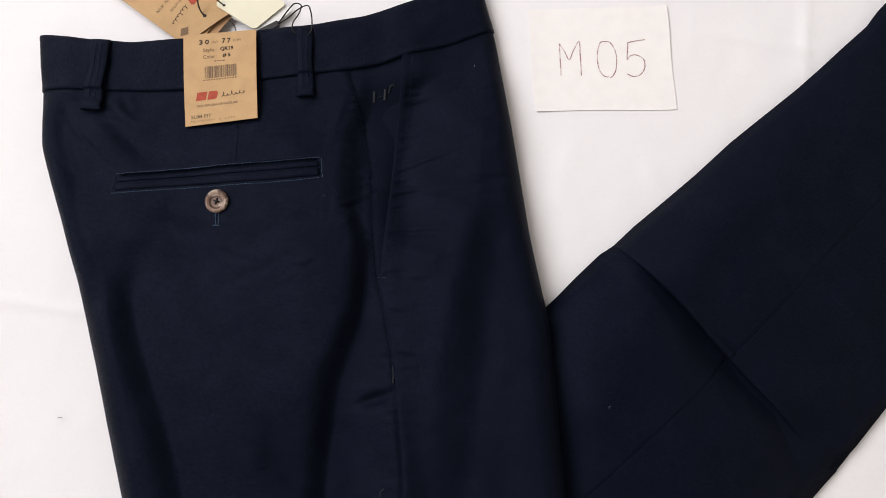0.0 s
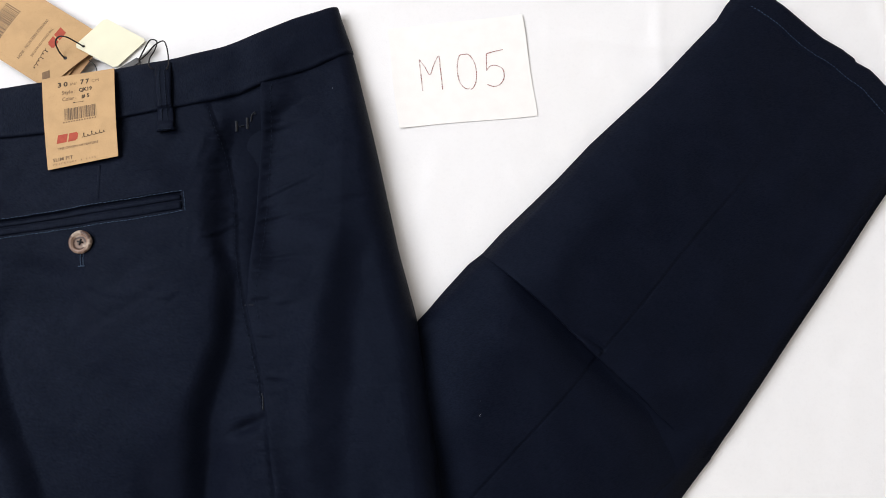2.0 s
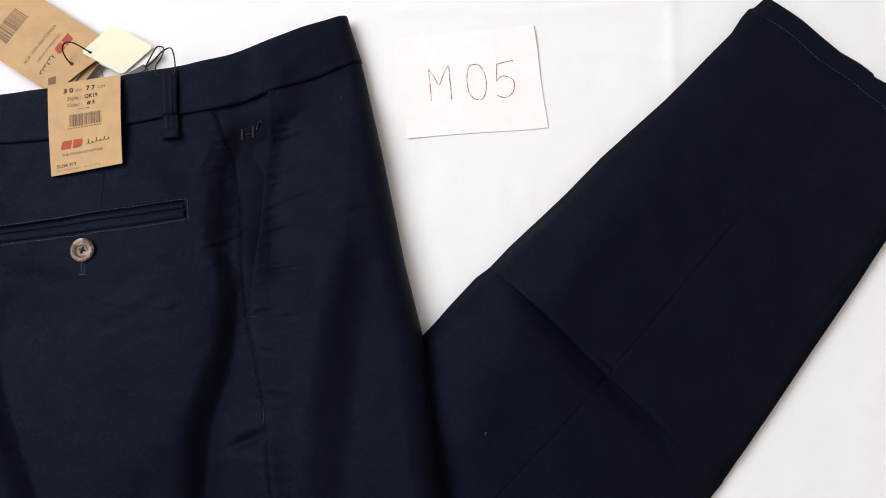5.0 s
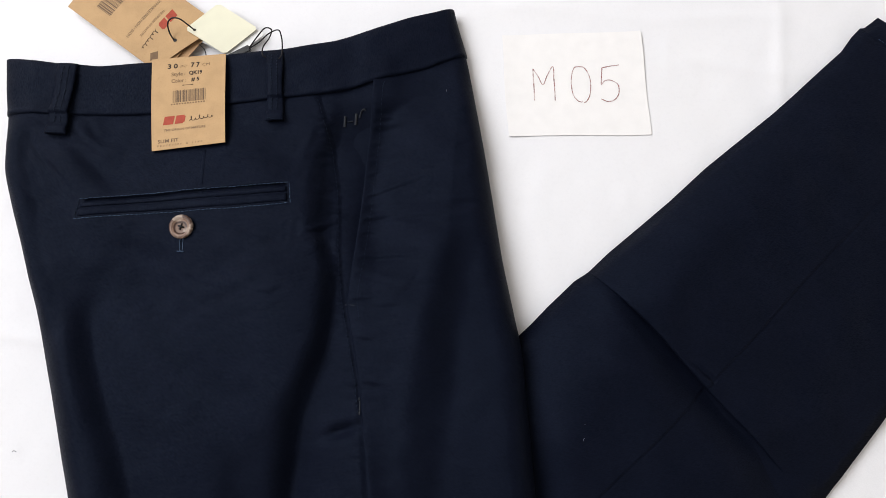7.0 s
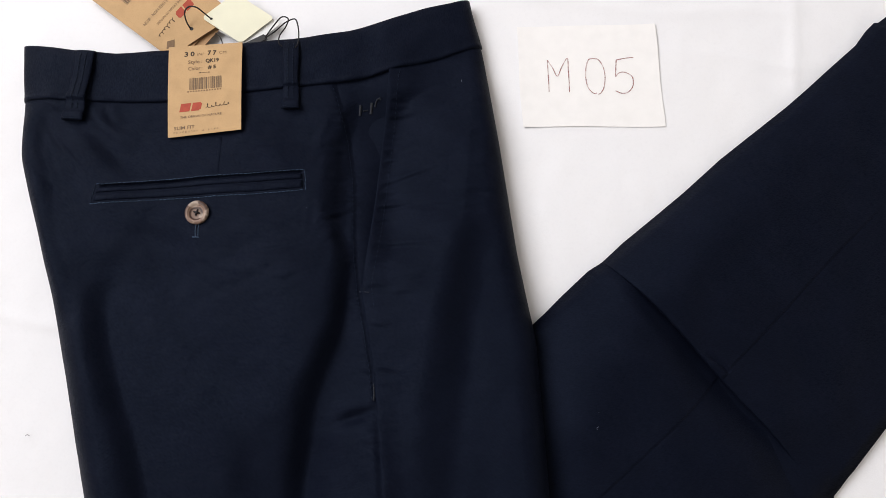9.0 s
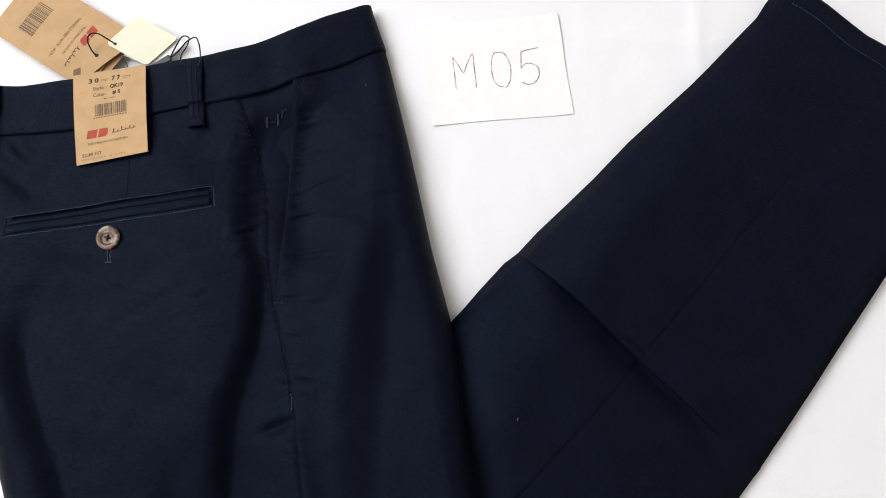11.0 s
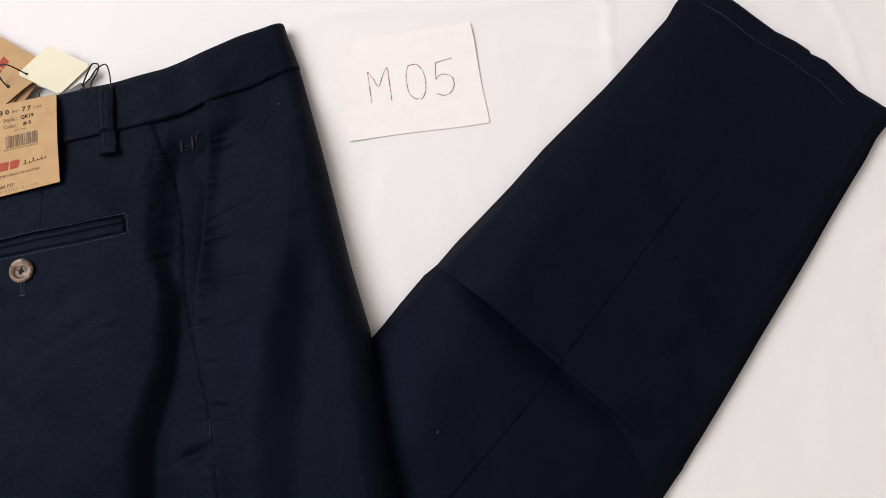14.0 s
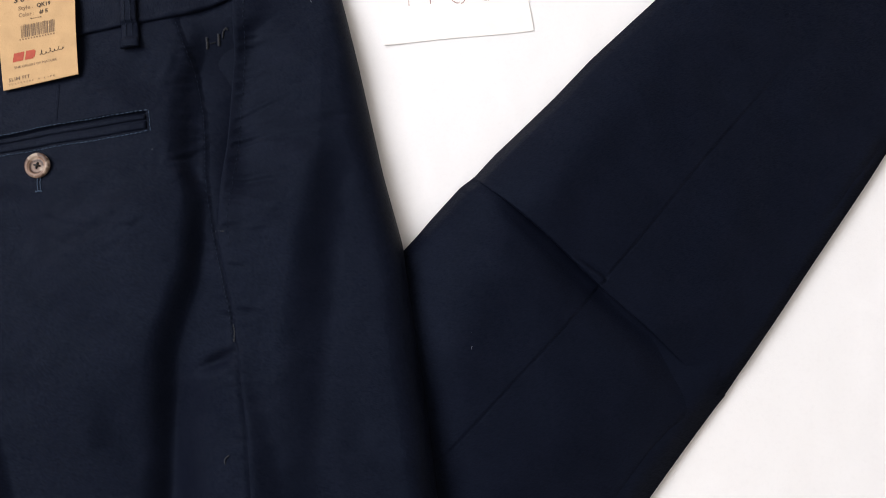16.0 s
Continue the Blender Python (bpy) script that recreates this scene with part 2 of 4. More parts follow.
def tube(points, radius, sides=6, flat=1.0):
    """Verts and faces of a cord through the points."""
    P = [Vector(p) for p in points]
    verts, faces = [], []
    for i, p in enumerate(P):
        d = (P[min(i + 1, len(P) - 1)] - P[max(i - 1, 0)]).normalized()
        a = d.cross(Vector((0, 0, 1)))
        a = a.normalized() if a.length > 1e-4 else Vector((1, 0, 0))
        b = a.cross(d)
        for k in range(sides):
            w = 2 * math.pi * k / sides
            verts.append(p + a * math.cos(w) * radius + b * math.sin(w) * radius * flat)
    n = len(P)
    for i in range(n - 1):
        for k in range(sides):
            faces.append((i * sides + k, i * sides + (k + 1) % sides, (i + 1) * sides + (k + 1) % sides, (i + 1) * sides + k))
    faces.append(tuple(range(sides - 1, -1, -1)))
    faces.append(tuple((n - 1) * sides + k for k in range(sides)))
    return verts, faces


def bend(points, steps=8):
    """Points on a smooth curve through the points."""
    P = [Vector(p) for p in points]
    P = [P[0] * 2 - P[1]] + P + [P[-1] * 2 - P[-2]]
    out = []
    for i in range(1, len(P) - 2):
        a, b, c, d = P[i - 1:i + 3]
        for k in range(steps):
            t = k / steps
            out.append(0.5 * ((2 * b) + (c - a) * t + (2 * a - 5 * b + 4 * c - d) * t * t + (3 * b - a - 3 * c + d) * t ** 3))
    out.append(P[-2])
    return out


def joined(parts):
    verts, faces = [], []
    for v, f in parts:
        k = len(verts)
        verts += list(v)
        faces += [tuple(a + k for a in face) for face in f]
    return verts, faces


def stitches(points, height, length=0.0023, gap=0.0012, radius=0.00032, lift=0.0002, seed=1):
    """A row of single stitches along a line on a surface of the given height."""
    rng = random.Random(seed)
    line = [Vector((p[0], p[1], 0)) for p in bend([(x, y, 0) for x, y in points], 24)]
    lengths = [0.0]
    for a, b in zip(line, line[1:]):
        lengths.append(lengths[-1] + (b - a).length)
    xs, ys = [p.x for p in line], [p.y for p in line]

    def place(s, up):
        x, y = float(np.interp(s, lengths, xs)), float(np.interp(s, lengths, ys))
        return Vector((x, y, float(height(np.array([x]), np.array([y]))[0]) + up))
    made, s = [], 0.0
    while s + length < lengths[-1]:
        l = length * rng.uniform(0.85, 1.1)
        r = radius * rng.uniform(0.85, 1.15)
        a, m, b = place(s, -r * 0.5), place(s + l / 2, lift + r * 0.5), place(s + l, -r * 0.5)
        side = (b - a).cross(Vector((0, 0, 1))).normalized() * rng.uniform(-0.0002, 0.0002)
        made.append(tube([a + side, a * 0.6 + m * 0.4 + side, m + side, b * 0.6 + m * 0.4 + side, b + side], r, 5))
        s += l + gap * rng.uniform(0.8, 1.2)
    return joined(made)


def lettering(text, left, base, width, height, frame_of, mat, parent, bold=0.0, slant=0.0, name="lettering"):
    """Words of a given width and height in metres, laid by frame_of(x, y, lift) onto a surface."""
    cu = bpy.data.curves.new("words", "FONT")
    cu.body, cu.size, cu.offset, cu.shear, cu.resolution_u = text, 1.0, bold, slant, 2
    ob = bpy.data.objects.new("words", cu)
    me = bpy.data.meshes.new_from_object(ob)
    bpy.data.objects.remove(ob)
    xs, ys = [v.co.x for v in me.vertices], [v.co.y for v in me.vertices]
    x0, x1, y1 = min(xs), max(xs), max(ys)
    for v in me.vertices:
        v.co = frame_of(left + (v.co.x - x0) / (x1 - x0) * width, base + v.co.y / y1 * height, 0.00012)
    me.name = name
    me.materials.clear()
    return piece(name, me, mat, parent)


def bars(rects, frame_of, mat, parent, name, lift=0.00012):
    """Small printed bars: (x, y, width, height) each."""
    verts, faces = [], []
    for x, y, w, h in rects:
        k = len(verts)
        verts += [frame_of(x, y, lift), frame_of(x + w, y, lift), frame_of(x + w, y + h, lift), frame_of(x, y + h, lift)]
        faces.append((k, k + 1, k + 2, k + 3))
    return piece(name, mesh_of(name, verts, faces, False), mat, parent)


def ribbon(strokes, half, frame_of, lift=0.00015):
    """Flat pen strokes."""
    rng = random.Random(4)
    made = []
    for stroke in strokes:
        line = bend([(x, y, 0) for x, y in stroke], 10)
        verts, faces = [], []
        for i, p in enumerate(line):
            d = (line[min(i + 1, len(line) - 1)] - line[max(i - 1, 0)])
            side = Vector((-d.y, d.x, 0)).normalized() * half * rng.uniform(0.75, 1.2)
            verts += [frame_of(p.x - side.x, p.y - side.y, lift), frame_of(p.x + side.x, p.y + side.y, lift)]
        for i in range(len(line) - 1):
            faces.append((2 * i, 2 * i + 1, 2 * i + 3, 2 * i + 2))
        made.append((verts, faces))
    return joined(made)


# ---- room, mattress and sheet ----
FLOOR = -0.52
thing("floor", box("floor", (-1.85, -2.2, FLOOR - 0.1), (2.9, 3.4, FLOOR)), WOOD, "brown wooden floor of a plain room", "floor", kind="structure")
thing("ceiling", box("ceiling", (-1.85, -2.2, 3.20), (2.9, 3.4, 3.30)), PAINT, "white painted ceiling of a plain room", "ceiling", kind="structure")
thing("wall_east", box("wall_east", (2.8, -2.2, FLOOR), (2.9, 3.4, 3.20)), PAINT, "plain white painted wall", "wall", kind="structure")
thing("wall_north", box("wall_north", (-1.85, 3.3, FLOOR), (2.8, 3.4, 3.20)), PAINT, "plain white painted wall", "wall", kind="structure")
thing("wall_south", box("wall_south", (-1.85, -2.2, FLOOR), (2.8, -2.1, 3.20)), PAINT, "plain white painted wall", "wall", kind="structure")


def window_wall():
    lo_y, hi_y, lo_z, hi_z = -0.60, 2.70, 1.15, 3.02
    bm = bmesh.new()
    for a, b in (((-1.85, -2.1, FLOOR), (-1.75, lo_y, 3.20)), ((-1.85, hi_y, FLOOR), (-1.75, 3.3, 3.20)),
                 ((-1.85, lo_y, FLOOR), (-1.75, hi_y, lo_z)), ((-1.85, lo_y, hi_z), (-1.75, hi_y, 3.20))):
        made = bmesh.ops.create_cube(bm, size=1)["verts"]
        for v in made:
            v.co = Vector([p + (c + 0.5) * (q - p) for p, q, c in zip(a, b, v.co)])
    me = bpy.data.meshes.new("wall_west")
    bm.to_mesh(me)
    bm.free()
    return me


thing("wall_west", window_wall(), PAINT, "white painted wall with a window opening", "wall", kind="structure")
thing("mattress", box("mattress", (-0.78, -0.98, FLOOR), (1.08, 1.02, -0.012), 0.04), TICKING, "thick mattress under a white cotton sheet", "mattress")

sheet_waves = ripples(5, 9, 0.09, 0.32)
sheet_small = ripples(9, 10, 0.02, 0.06)


def crease(x, y, ax, ay, bx, by, width, height):
    dx, dy = bx - ax, by - ay
    long = math.hypot(dx, dy)
    t = ((x - ax) * dx + (y - ay) * dy) / long
    off = ((y - ay) * dx - (x - ax) * dy) / long + 0.004 * np.sin(t * 37 + ax * 50)
    ends = ease((t + 0.02) / 0.03) * ease((long - t + 0.02) / 0.03)
    return height * ends * np.exp(-((off / width) ** 2))


def sheet_height(x, y):
    z = 0.00035 * sheet_waves(x, y) + 0.00014 * sheet_small(x, y)
    for line in ((-0.62, -0.040, -0.24, -0.043, 0.004, 0.0016), (0.096, 0.13, 0.093, 0.02, 0.006, -0.0003), (0.295, 0.30, 0.300, 0.14, 0.004, 0.0010),
                 (0.478, 0.30, 0.486, 0.10, 0.004, 0.0008), (0.205, 0.20, 0.202, 0.17, 0.004, 0.0006), (0.169, 0.09, 0.175, -0.01, 0.006, 0.0003),
                 (0.07, 0.225, 0.30, 0.215, 0.005, 0.0010), (0.22, 0.178, 0.31, 0.172, 0.005, 0.0011), (0.40, -0.10, 0.52, -0.16, 0.006, 0.0012),
                 (-0.36, 0.10, -0.33, -0.20, 0.006, 0.0012), (0.46, -0.02, 0.60, 0.02, 0.005, 0.0010)):
        z = z + crease(x, y, *line)
    calm = np.exp(-(((x - 0.134) / 0.075) ** 6) - (((y - 0.160) / 0.056) ** 6))
    return z * (1 - calm) - 0.0012


def bed_sheet():
    xs = np.concatenate([np.linspace(-0.80, -0.42, 20)[:-1], np.linspace(-0.42, 0.64, 260), np.linspace(0.64, 1.10, 24)[1:]])
    ys = np.concatenate([np.linspace(1.04, 0.36, 30)[:-1], np.linspace(0.36, -0.30, 170), np.linspace(-0.30, -1.0, 30)[1:]])
    X, Y = np.meshgrid(xs, ys)
    return mesh_of("bed_sheet", *sheet_of(np.dstack([X, Y, sheet_height(X, Y)]), ("tlbr", FLOOR + 0.12, -0.02)))


thing("bed_sheet", bed_sheet(), SHEET, "creased white cotton sheet spread over a mattress", "bed sheet")


# ---- the trousers: shape of the hips and thighs ----
left_edge = along([(0.172, -0.316), (0.13, -0.309), (0.079, -0.303), (0.033, -0.286), (-0.023, -0.265), (-0.083, -0.245), (-0.135, -0.229), (-0.179, -0.216), (-0.27, -0.188)])
right_edge = along([(0.222, 0.0363), (0.214, 0.0378), (0.173, 0.0478), (0.138, 0.0541), (0.101, 0.0606), (0.061, 0.0668), (0.014, 0.0740), (-0.040, 0.085), (-0.08, 0.088), (-0.116, 0.091), (-0.15, 0.0935), (-0.27, 0.100)])
waist_top = along([(-0.316, 0.172), (-0.269, 0.166), (-0.238, 0.164), (-0.192, 0.1677), (-0.138, 0.1747), (-0.09, 0.1804), (-0.057, 0.1866), (-0.034, 0.1941), (0.002, 0.2077), (0.022, 0.2134), (0.038, 0.2194)], 0.006)
waist_seam = along([(-0.309, 0.124), (-0.264, 0.123), (-0.19, 0.125), (-0.133, 0.132), (-0.056, 0.142), (-0.040, 0.146), (-0.018, 0.1545), (0.016, 0.1645), (0.030, 0.1705), (0.048, 0.1785)], 0.010)
# back edge of the side pocket running into the side seam, and the pocket's opening
side_back = along([(0.20, -0.072), (0.137, -0.064), (0.106, -0.054), (0.063, -0.0462), (0.013, -0.0425), (-0.021, -0.0382), (-0.047, -0.032), (-0.077, -0.026), (-0.10, -0.023), (-0.121, -0.020), (-0.15, -0.017), (-0.27, -0.010)], 0.008)
side_front = along([(0.20, -0.0235), (0.144, -0.025), (0.111, -0.0272), (0.067, -0.0302), (0.021, -0.0335), (-0.021, -0.0380), (-0.047, -0.032), (-0.077, -0.026), (-0.10, -0.023), (-0.121, -0.020), (-0.15, -0.017), (-0.27, -0.010)], 0.004)
thickness = along([(0.22, 0.0155), (0.19, 0.0172), (0.12, 0.0205), (0.06, 0.029), (0.035, 0.031), (-0.02, 0.036), (-0.1, 0.043), (-0.2, 0.046), (-0.27, 0.046)], 0.02)
fold_back = along([(0.16, -0.283), (0.104, -0.270), (0.060, -0.260), (-0.010, -0.238), (-0.069, -0.217), (-0.124, -0.193), (-0.154, -0.182), (-0.27, -0.150)], 0.02)
fold_side = along([(0.20, -0.053), (0.122, -0.054), (0.095, -0.059), (0.032, -0.0585), (-0.001, -0.055), (-0.048, -0.058), (-0.100, -0.074), (-0.151, -0.079), (-0.27, -0.085)], 0.012)
fold_front = along([(0.20, 0.040), (0.077, 0.040), (0.034, 0.041), (-0.042, 0.028), (-0.099, 0.020), (-0.151, 0.015), (-0.27, 0.008)], 0.02)
fold_seat = along([(0.08, -0.21), (0.011, -0.190), (-0.049, -0.164), (-0.094, -0.131), (-0.130, -0.108), (-0.27, -0.08)], 0.02)
front_high = along([(0.22, 0.0140), (0.165, 0.0148), (0.14, 0.0150), (0.12, 0.0158), (0.08, 0.0180), (0.04, 0.0225), (0.0, 0.0298), (-0.04, 0.0375), (-0.08, 0.0412), (-0.12, 0.0430), (-0.27, 0.0440)], 0.02)
strip_high = along([(0.22, 0.0135), (0.15, 0.0160), (0.12, 0.0195), (0.08, 0.0236), (0.04, 0.0256), (0.0, 0.0258), (-0.04, 0.0298), (-0.08, 0.0354), (-0.12, 0.0378), (-0.27, 0.0380)], 0.02)
cloth_waves = ripples(21, 10, 0.035, 0.11)
cloth_small = ripples(33, 12, 0.010, 0.026)
cloth_mid = ripples(35, 10, 0.018, 0.045)


def scattered(seed, count, lo, hi, turn, spread, long, depth):
    """Short wrinkles strewn over a patch: place, direction, half length, width, depth."""
    r = random.Random(seed)
    return [(r.uniform(lo[0], hi[0]), r.uniform(lo[1], hi[1]), radians(turn + r.uniform(-spread, spread)), long * r.uniform(0.5, 1.3), r.uniform(0.0017, 0.0032), depth * r.uniform(0.4, 1.2)) for _ in range(count)]


# under the waistband, by the outer belt loop, before the side pocket, on the front, round the seat pocket, behind the side seam
WRINKLES = (scattered(1, 12, (-0.30, 0.088), (-0.06, 0.122), 8, 25, 0.012, 0.0006) + scattered(2, 9, (-0.30, 0.055), (-0.235, 0.115), -48, 14, 0.016, 0.0008)
            + scattered(3, 7, (-0.080, 0.03), (-0.062, 0.11), 75, 18, 0.010, 0.0004) + scattered(4, 12, (0.0, 0.03), (0.045, 0.15), 6, 20, 0.014, 0.0006)
            + scattered(5, 6, (-0.20, 0.010), (-0.10, 0.03), -12, 25, 0.015, 0.0003) + scattered(6, 6, (-0.13, -0.04), (-0.075, 0.02), 15, 25, 0.018, 0.0004)
            + scattered(7, 7, (-0.015, -0.03), (0.02, 0.02), 10, 25, 0.013, 0.0007)
            + scattered(8, 16, (-0.064, 0.015), (-0.048, 0.125), 20, 35, 0.0075, 0.0007) + scattered(9, 9, (-0.16, -0.02), (-0.08, 0.035), -5, 30, 0.017, 0.0004))


def fine_wrinkle(x, y, cx, cy, turn, long, width, depth):
    c, s = math.cos(turn), math.sin(turn)
    a, b = (x - cx) * c + (y - cy) * s, (y - cy) * c - (x - cx) * s
    b = b - 6.0 * a * a
    return depth * np.exp(-((a / long) ** 2)) * (np.exp(-((b / width) ** 2)) - 0.7 * np.exp(-(((b - 1.5 * width) / (1.2 * width)) ** 2)))


def hip_height(x, y):
    t = thickness(y)
    rest = 0.008 - 0.003 * ease(x / 0.04) + 0.014 * ease((-0.030 - y) / 0.03) * ease((x - 0.02) / 0.04)
    z = t.copy()
    # the back fold, with a hollow behind it
    wide = ease((y + 0.045) / 0.08)
    z = z + 0.0060 * wide * ease((0.15 - y) / 0.06) * ease((-0.08 - x) / 0.06)
    z = z - 0.0115 * ease((0.165 - y) / 0.06) * trough(x - fold_back(y) - 0.011 - 0.047 * wide, 0.0110 + 0.034 * wide, 0.050 + 0.030 * wide)
    # a narrow fold running down from the outer belt loop
    z = z - 0.0085 * ease((0.128 - y) / 0.03) * ease((y + 0.06) / 0.06) * trough(x - left_edge(y) - 0.025 + 0.002 * np.sin(y * 90), 0.011, 0.030)
    # the deep hollow between the seat and the side seam
    deep = 0.0080 + 0.0030 * ease((0.03 - y) / 0.06) + 0.003 * ease((-0.04 - y) / 0.05)
    z = z - deep * ease((0.135 - y) / 0.05) * trough(x - fold_side(y) - 0.0105 + 0.0085 * ease((y - 0.005) / 0.03), 0.0074 + 0.004 * ease((-0.03 - y) / 0.06) + 0.002 * ease((y - 0.02) / 0.03), 0.021 + 0.018 * ease((-0.03 - y) / 0.06))
    z = z - 0.0090 * ease((-0.08 - y) / 0.08) * trough(x - fold_side(y) - 0.004, 0.055, 0.018)
    z = z + 0.0045 * np.exp(-(((x + 0.082) / 0.034) ** 2) - (((y + 0.012) / 0.055) ** 2))
    # the front: a plateau that steps down to a flat strip along the front fold
    flat = front_high(y) + (0.16 + 0.06 * ease((y + 0.01) / 0.04)) * (np.clip(x - side_front(y), 0.0, 0.066) - 0.030) * ease((0.165 - y) / 0.05)
    strip = strip_high(y) + 0.10 * np.clip(x - fold_front(y) - 0.025, -0.03, 0.05) * ease((0.04 - y) / 0.04)
    flat = flat + (strip - flat) * ease((x - fold_front(y) + 0.019 + 0.010 * ease((y - 0.02) / 0.05)) / (0.036 + 0.024 * ease((y - 0.02) / 0.05)))
    # the pocket lies low between the seat and the front
    low = np.minimum(z, front_high(y) - 0.0042)
    z = z + (low - z) * ease((y + 0.025) / 0.080) * ease((0.140 - y) / 0.04) * ease((x - fold_side(y) + 0.004) / 0.012)
    z = z + (flat - z) * ease((x - side_front(y) - 0.002) / (0.016 + 0.04 * ease((y - 0.125) / 0.03)))
    # soft hollow across the seat
    z = z - 0.0050 * ease((0.03 - y) / 0.05) * trough(x - fold_seat(y) - 0.008, 0.024, 0.036)
    # drag lines in front of the pocket and dents under it
    for where, slope, reach, depth in ((0.1266, 0.05, 0.015, 6), (0.1206, 0.1, 0.018, 7), (0.1137, 0.14, 0.028, 9), (0.1016, 0.1, 0.014, 6), (0.0945, 0.0, 0.02, 5), (0.0866, 0.1, 0.026, 9), (0.0765, 0.2, 0.015, 5),
                                       (0.0577, 0.34, 0.048, 5), (0.0500, 0.2, 0.016, 5), (0.0405, 0.14, 0.026, 9), (0.0300, 0.1, 0.015, 5), (0.0104, 0.06, 0.036, 9), (0.0005, -0.05, 0.02, 6), (-0.0193, 0.0, 0.022, 9),
                                       (-0.046, -0.1, 0.016, 6), (-0.075, -0.2, 0.018, 6)):
        off = y - where - slope * (x - side_front(y))
        span = ease((x - side_front(y) - 0.001) / 0.006) * (1 - ease((x - side_front(y) - reach * 0.5) / (reach * 0.7)))
        z = z + depth * 0.00012 * span * (np.exp(-(((off - 0.0026) / 0.0024) ** 2)) - 1.2 * np.exp(-((off / 0.0021) ** 2)))
    z = z - 0.0050 * np.exp(-(((x + 0.037) / 0.012) ** 2) - (((y + 0.107 - 0.3 * (x + 0.037)) / 0.0042) ** 2))
    z = z - 0.0022 * np.exp(-(((x + 0.118) / 0.024) ** 2) - (((y - 0.008 - 0.15 * (x + 0.118)) / 0.010) ** 2))
    z = z - 0.0015 * np.exp(-(((x + 0.121) / 0.022) ** 2) - (((y + 0.017 - 0.45 * (x + 0.121)) / 0.005) ** 2))
    z = z - 0.0028 * np.exp(-(((x + 0.203) / 0.034) ** 2) - (((y - 0.018 + 0.20 * (x + 0.203)) / 0.010) ** 2))
    z = z - 0.0024 * np.exp(-(((x + 0.235) / 0.02) ** 2) - (((y - 0.085 + 0.8 * (x + 0.235)) / 0.008) ** 2))
    for wrinkle in WRINKLES:
        z = z - fine_wrinkle(x, y, *wrinkle)
    # puckers drawn up by the stitching of the side pocket
    for line, depth in ((side_back(y) - 0.0045, 0.00050), (side_front(y) + 0.0085, 0.00030)):
        z = z + depth * np.sin(y * 690 + 3.0 * np.sin(y * 61) + 120 * (x - line)) * (0.6 + 0.4 * np.sin(y * 143)) * np.exp(-(((x - line) / 0.0050) ** 2)) * ease((0.15 - y) / 0.02)
    z = z + 0.0007 * cloth_waves(x, y) + 0.00007 * cloth_small(x, y) + 0.00018 * cloth_mid(x, y)
    # groove below the waistband
    z = z - 0.0003 * np.exp(-(((y - waist_seam(x) + 0.0006) / 0.0009) ** 2))
    # mouth of the welt pocket
    u = (x + 0.2380) / 0.156
    v = (y - 0.0393 - 0.0135 * u) / 0.0160
    z = z - 0.0026 * np.exp(-(((v - 0.87) / 0.080) ** 4)) * ease((u - 0.03) / 0.02) * ease((0.985 - u) / 0.01)
    ends = dome(x - left_edge(y), 0.029, 1.8) * dome(right_edge(y) - x, 0.020 - 0.007 * ease((y - 0.05) / 0.08), 2.0) * (0.75 + 0.25 * dome(waist_top(x) - y, 0.010)) * dome(y + 0.272, 0.03)
    return rest + np.maximum(z - rest, 0.001) * ends


def hip_grid(edge_a, edge_b, columns, rows, foot=-0.268, lift_a=0.0, lift_b=0.0, roll=0.004):
    steps = np.concatenate([np.linspace(0.186, 0.080, 80)[:-1], np.linspace(0.080, 0.028, 78)[:-1], np.linspace(0.028, -0.268, rows)])
    steps = np.concatenate([steps[steps > foot + 0.0005], [foot]])
    u = np.ones((len(steps), 1)) * np.linspace(0, 1, columns)[None, :]
    y0 = steps[:, None] * np.ones((1, columns))
    a, b = edge_a(y0), edge_b(y0)
    x = a + (b - a) * u
    y = y0 + (waist_top(x) - 0.186 - 0.003) * (1 - ease((0.186 - y0) / 0.14))
    a, b = edge_a(y), edge_b(y)
    x = a + (b - a) * u
    z = hip_height(x, y)
    z = z + lift_a * np.exp(-((x - a) / roll) ** 2) + lift_b * np.exp(-((b - x) / roll) ** 2)
    return np.dstack([x, y, z])


trousers = thing("trousers", None, None, "navy blue cotton twill trousers folded lengthwise on a white sheet", "trousers")
back = piece("back_panel", mesh_of("back_panel", *sheet_of(hip_grid(left_edge, side_back, 210, 215, lift_b=-0.0016, roll=0.003), ("lb", 0.002, 0.010))), CLOTH, trousers)
front = piece("front_panel", mesh_of("front_panel", *sheet_of(hip_grid(side_front, right_edge, 100, 215, lift_a=0.0013, roll=0.005), ("rlb", 0.002, 0.004))), CLOTH, trousers)


def facing_drop(x, y):
    """The pocket's facing sinks from the back edge in under the front."""
    a, b = side_back(y), side_front(y) + 0.004
    return 0.0012 + 0.0038 * np.clip((x - a) / np.maximum(b - a, 0.004), 0, 1) ** 1.5 * ease((0.15 - y) / 0.04)


G = hip_grid(side_back, lambda y: side_front(y) + 0.004, 36, 215, foot=-0.026)
G[:, :, 2] -= facing_drop(G[:, :, 0], G[:, :, 1])
facing = piece("pocket_facing", mesh_of("pocket_facing", *sheet_of(G)), CLOTH, trousers)

# the half underneath, seen as a second edge
under_left = lambda y: left_edge(y) - 0.0015 + 0.0025 * np.sin(y * 31)
under_right = lambda y: right_edge(y) - 0.0012 + 0.0006 * ease((0.198 - y) / 0.004) * ease((y - 0.176) / 0.02) - 0.004 * ease((0.03 - y) / 0.03)


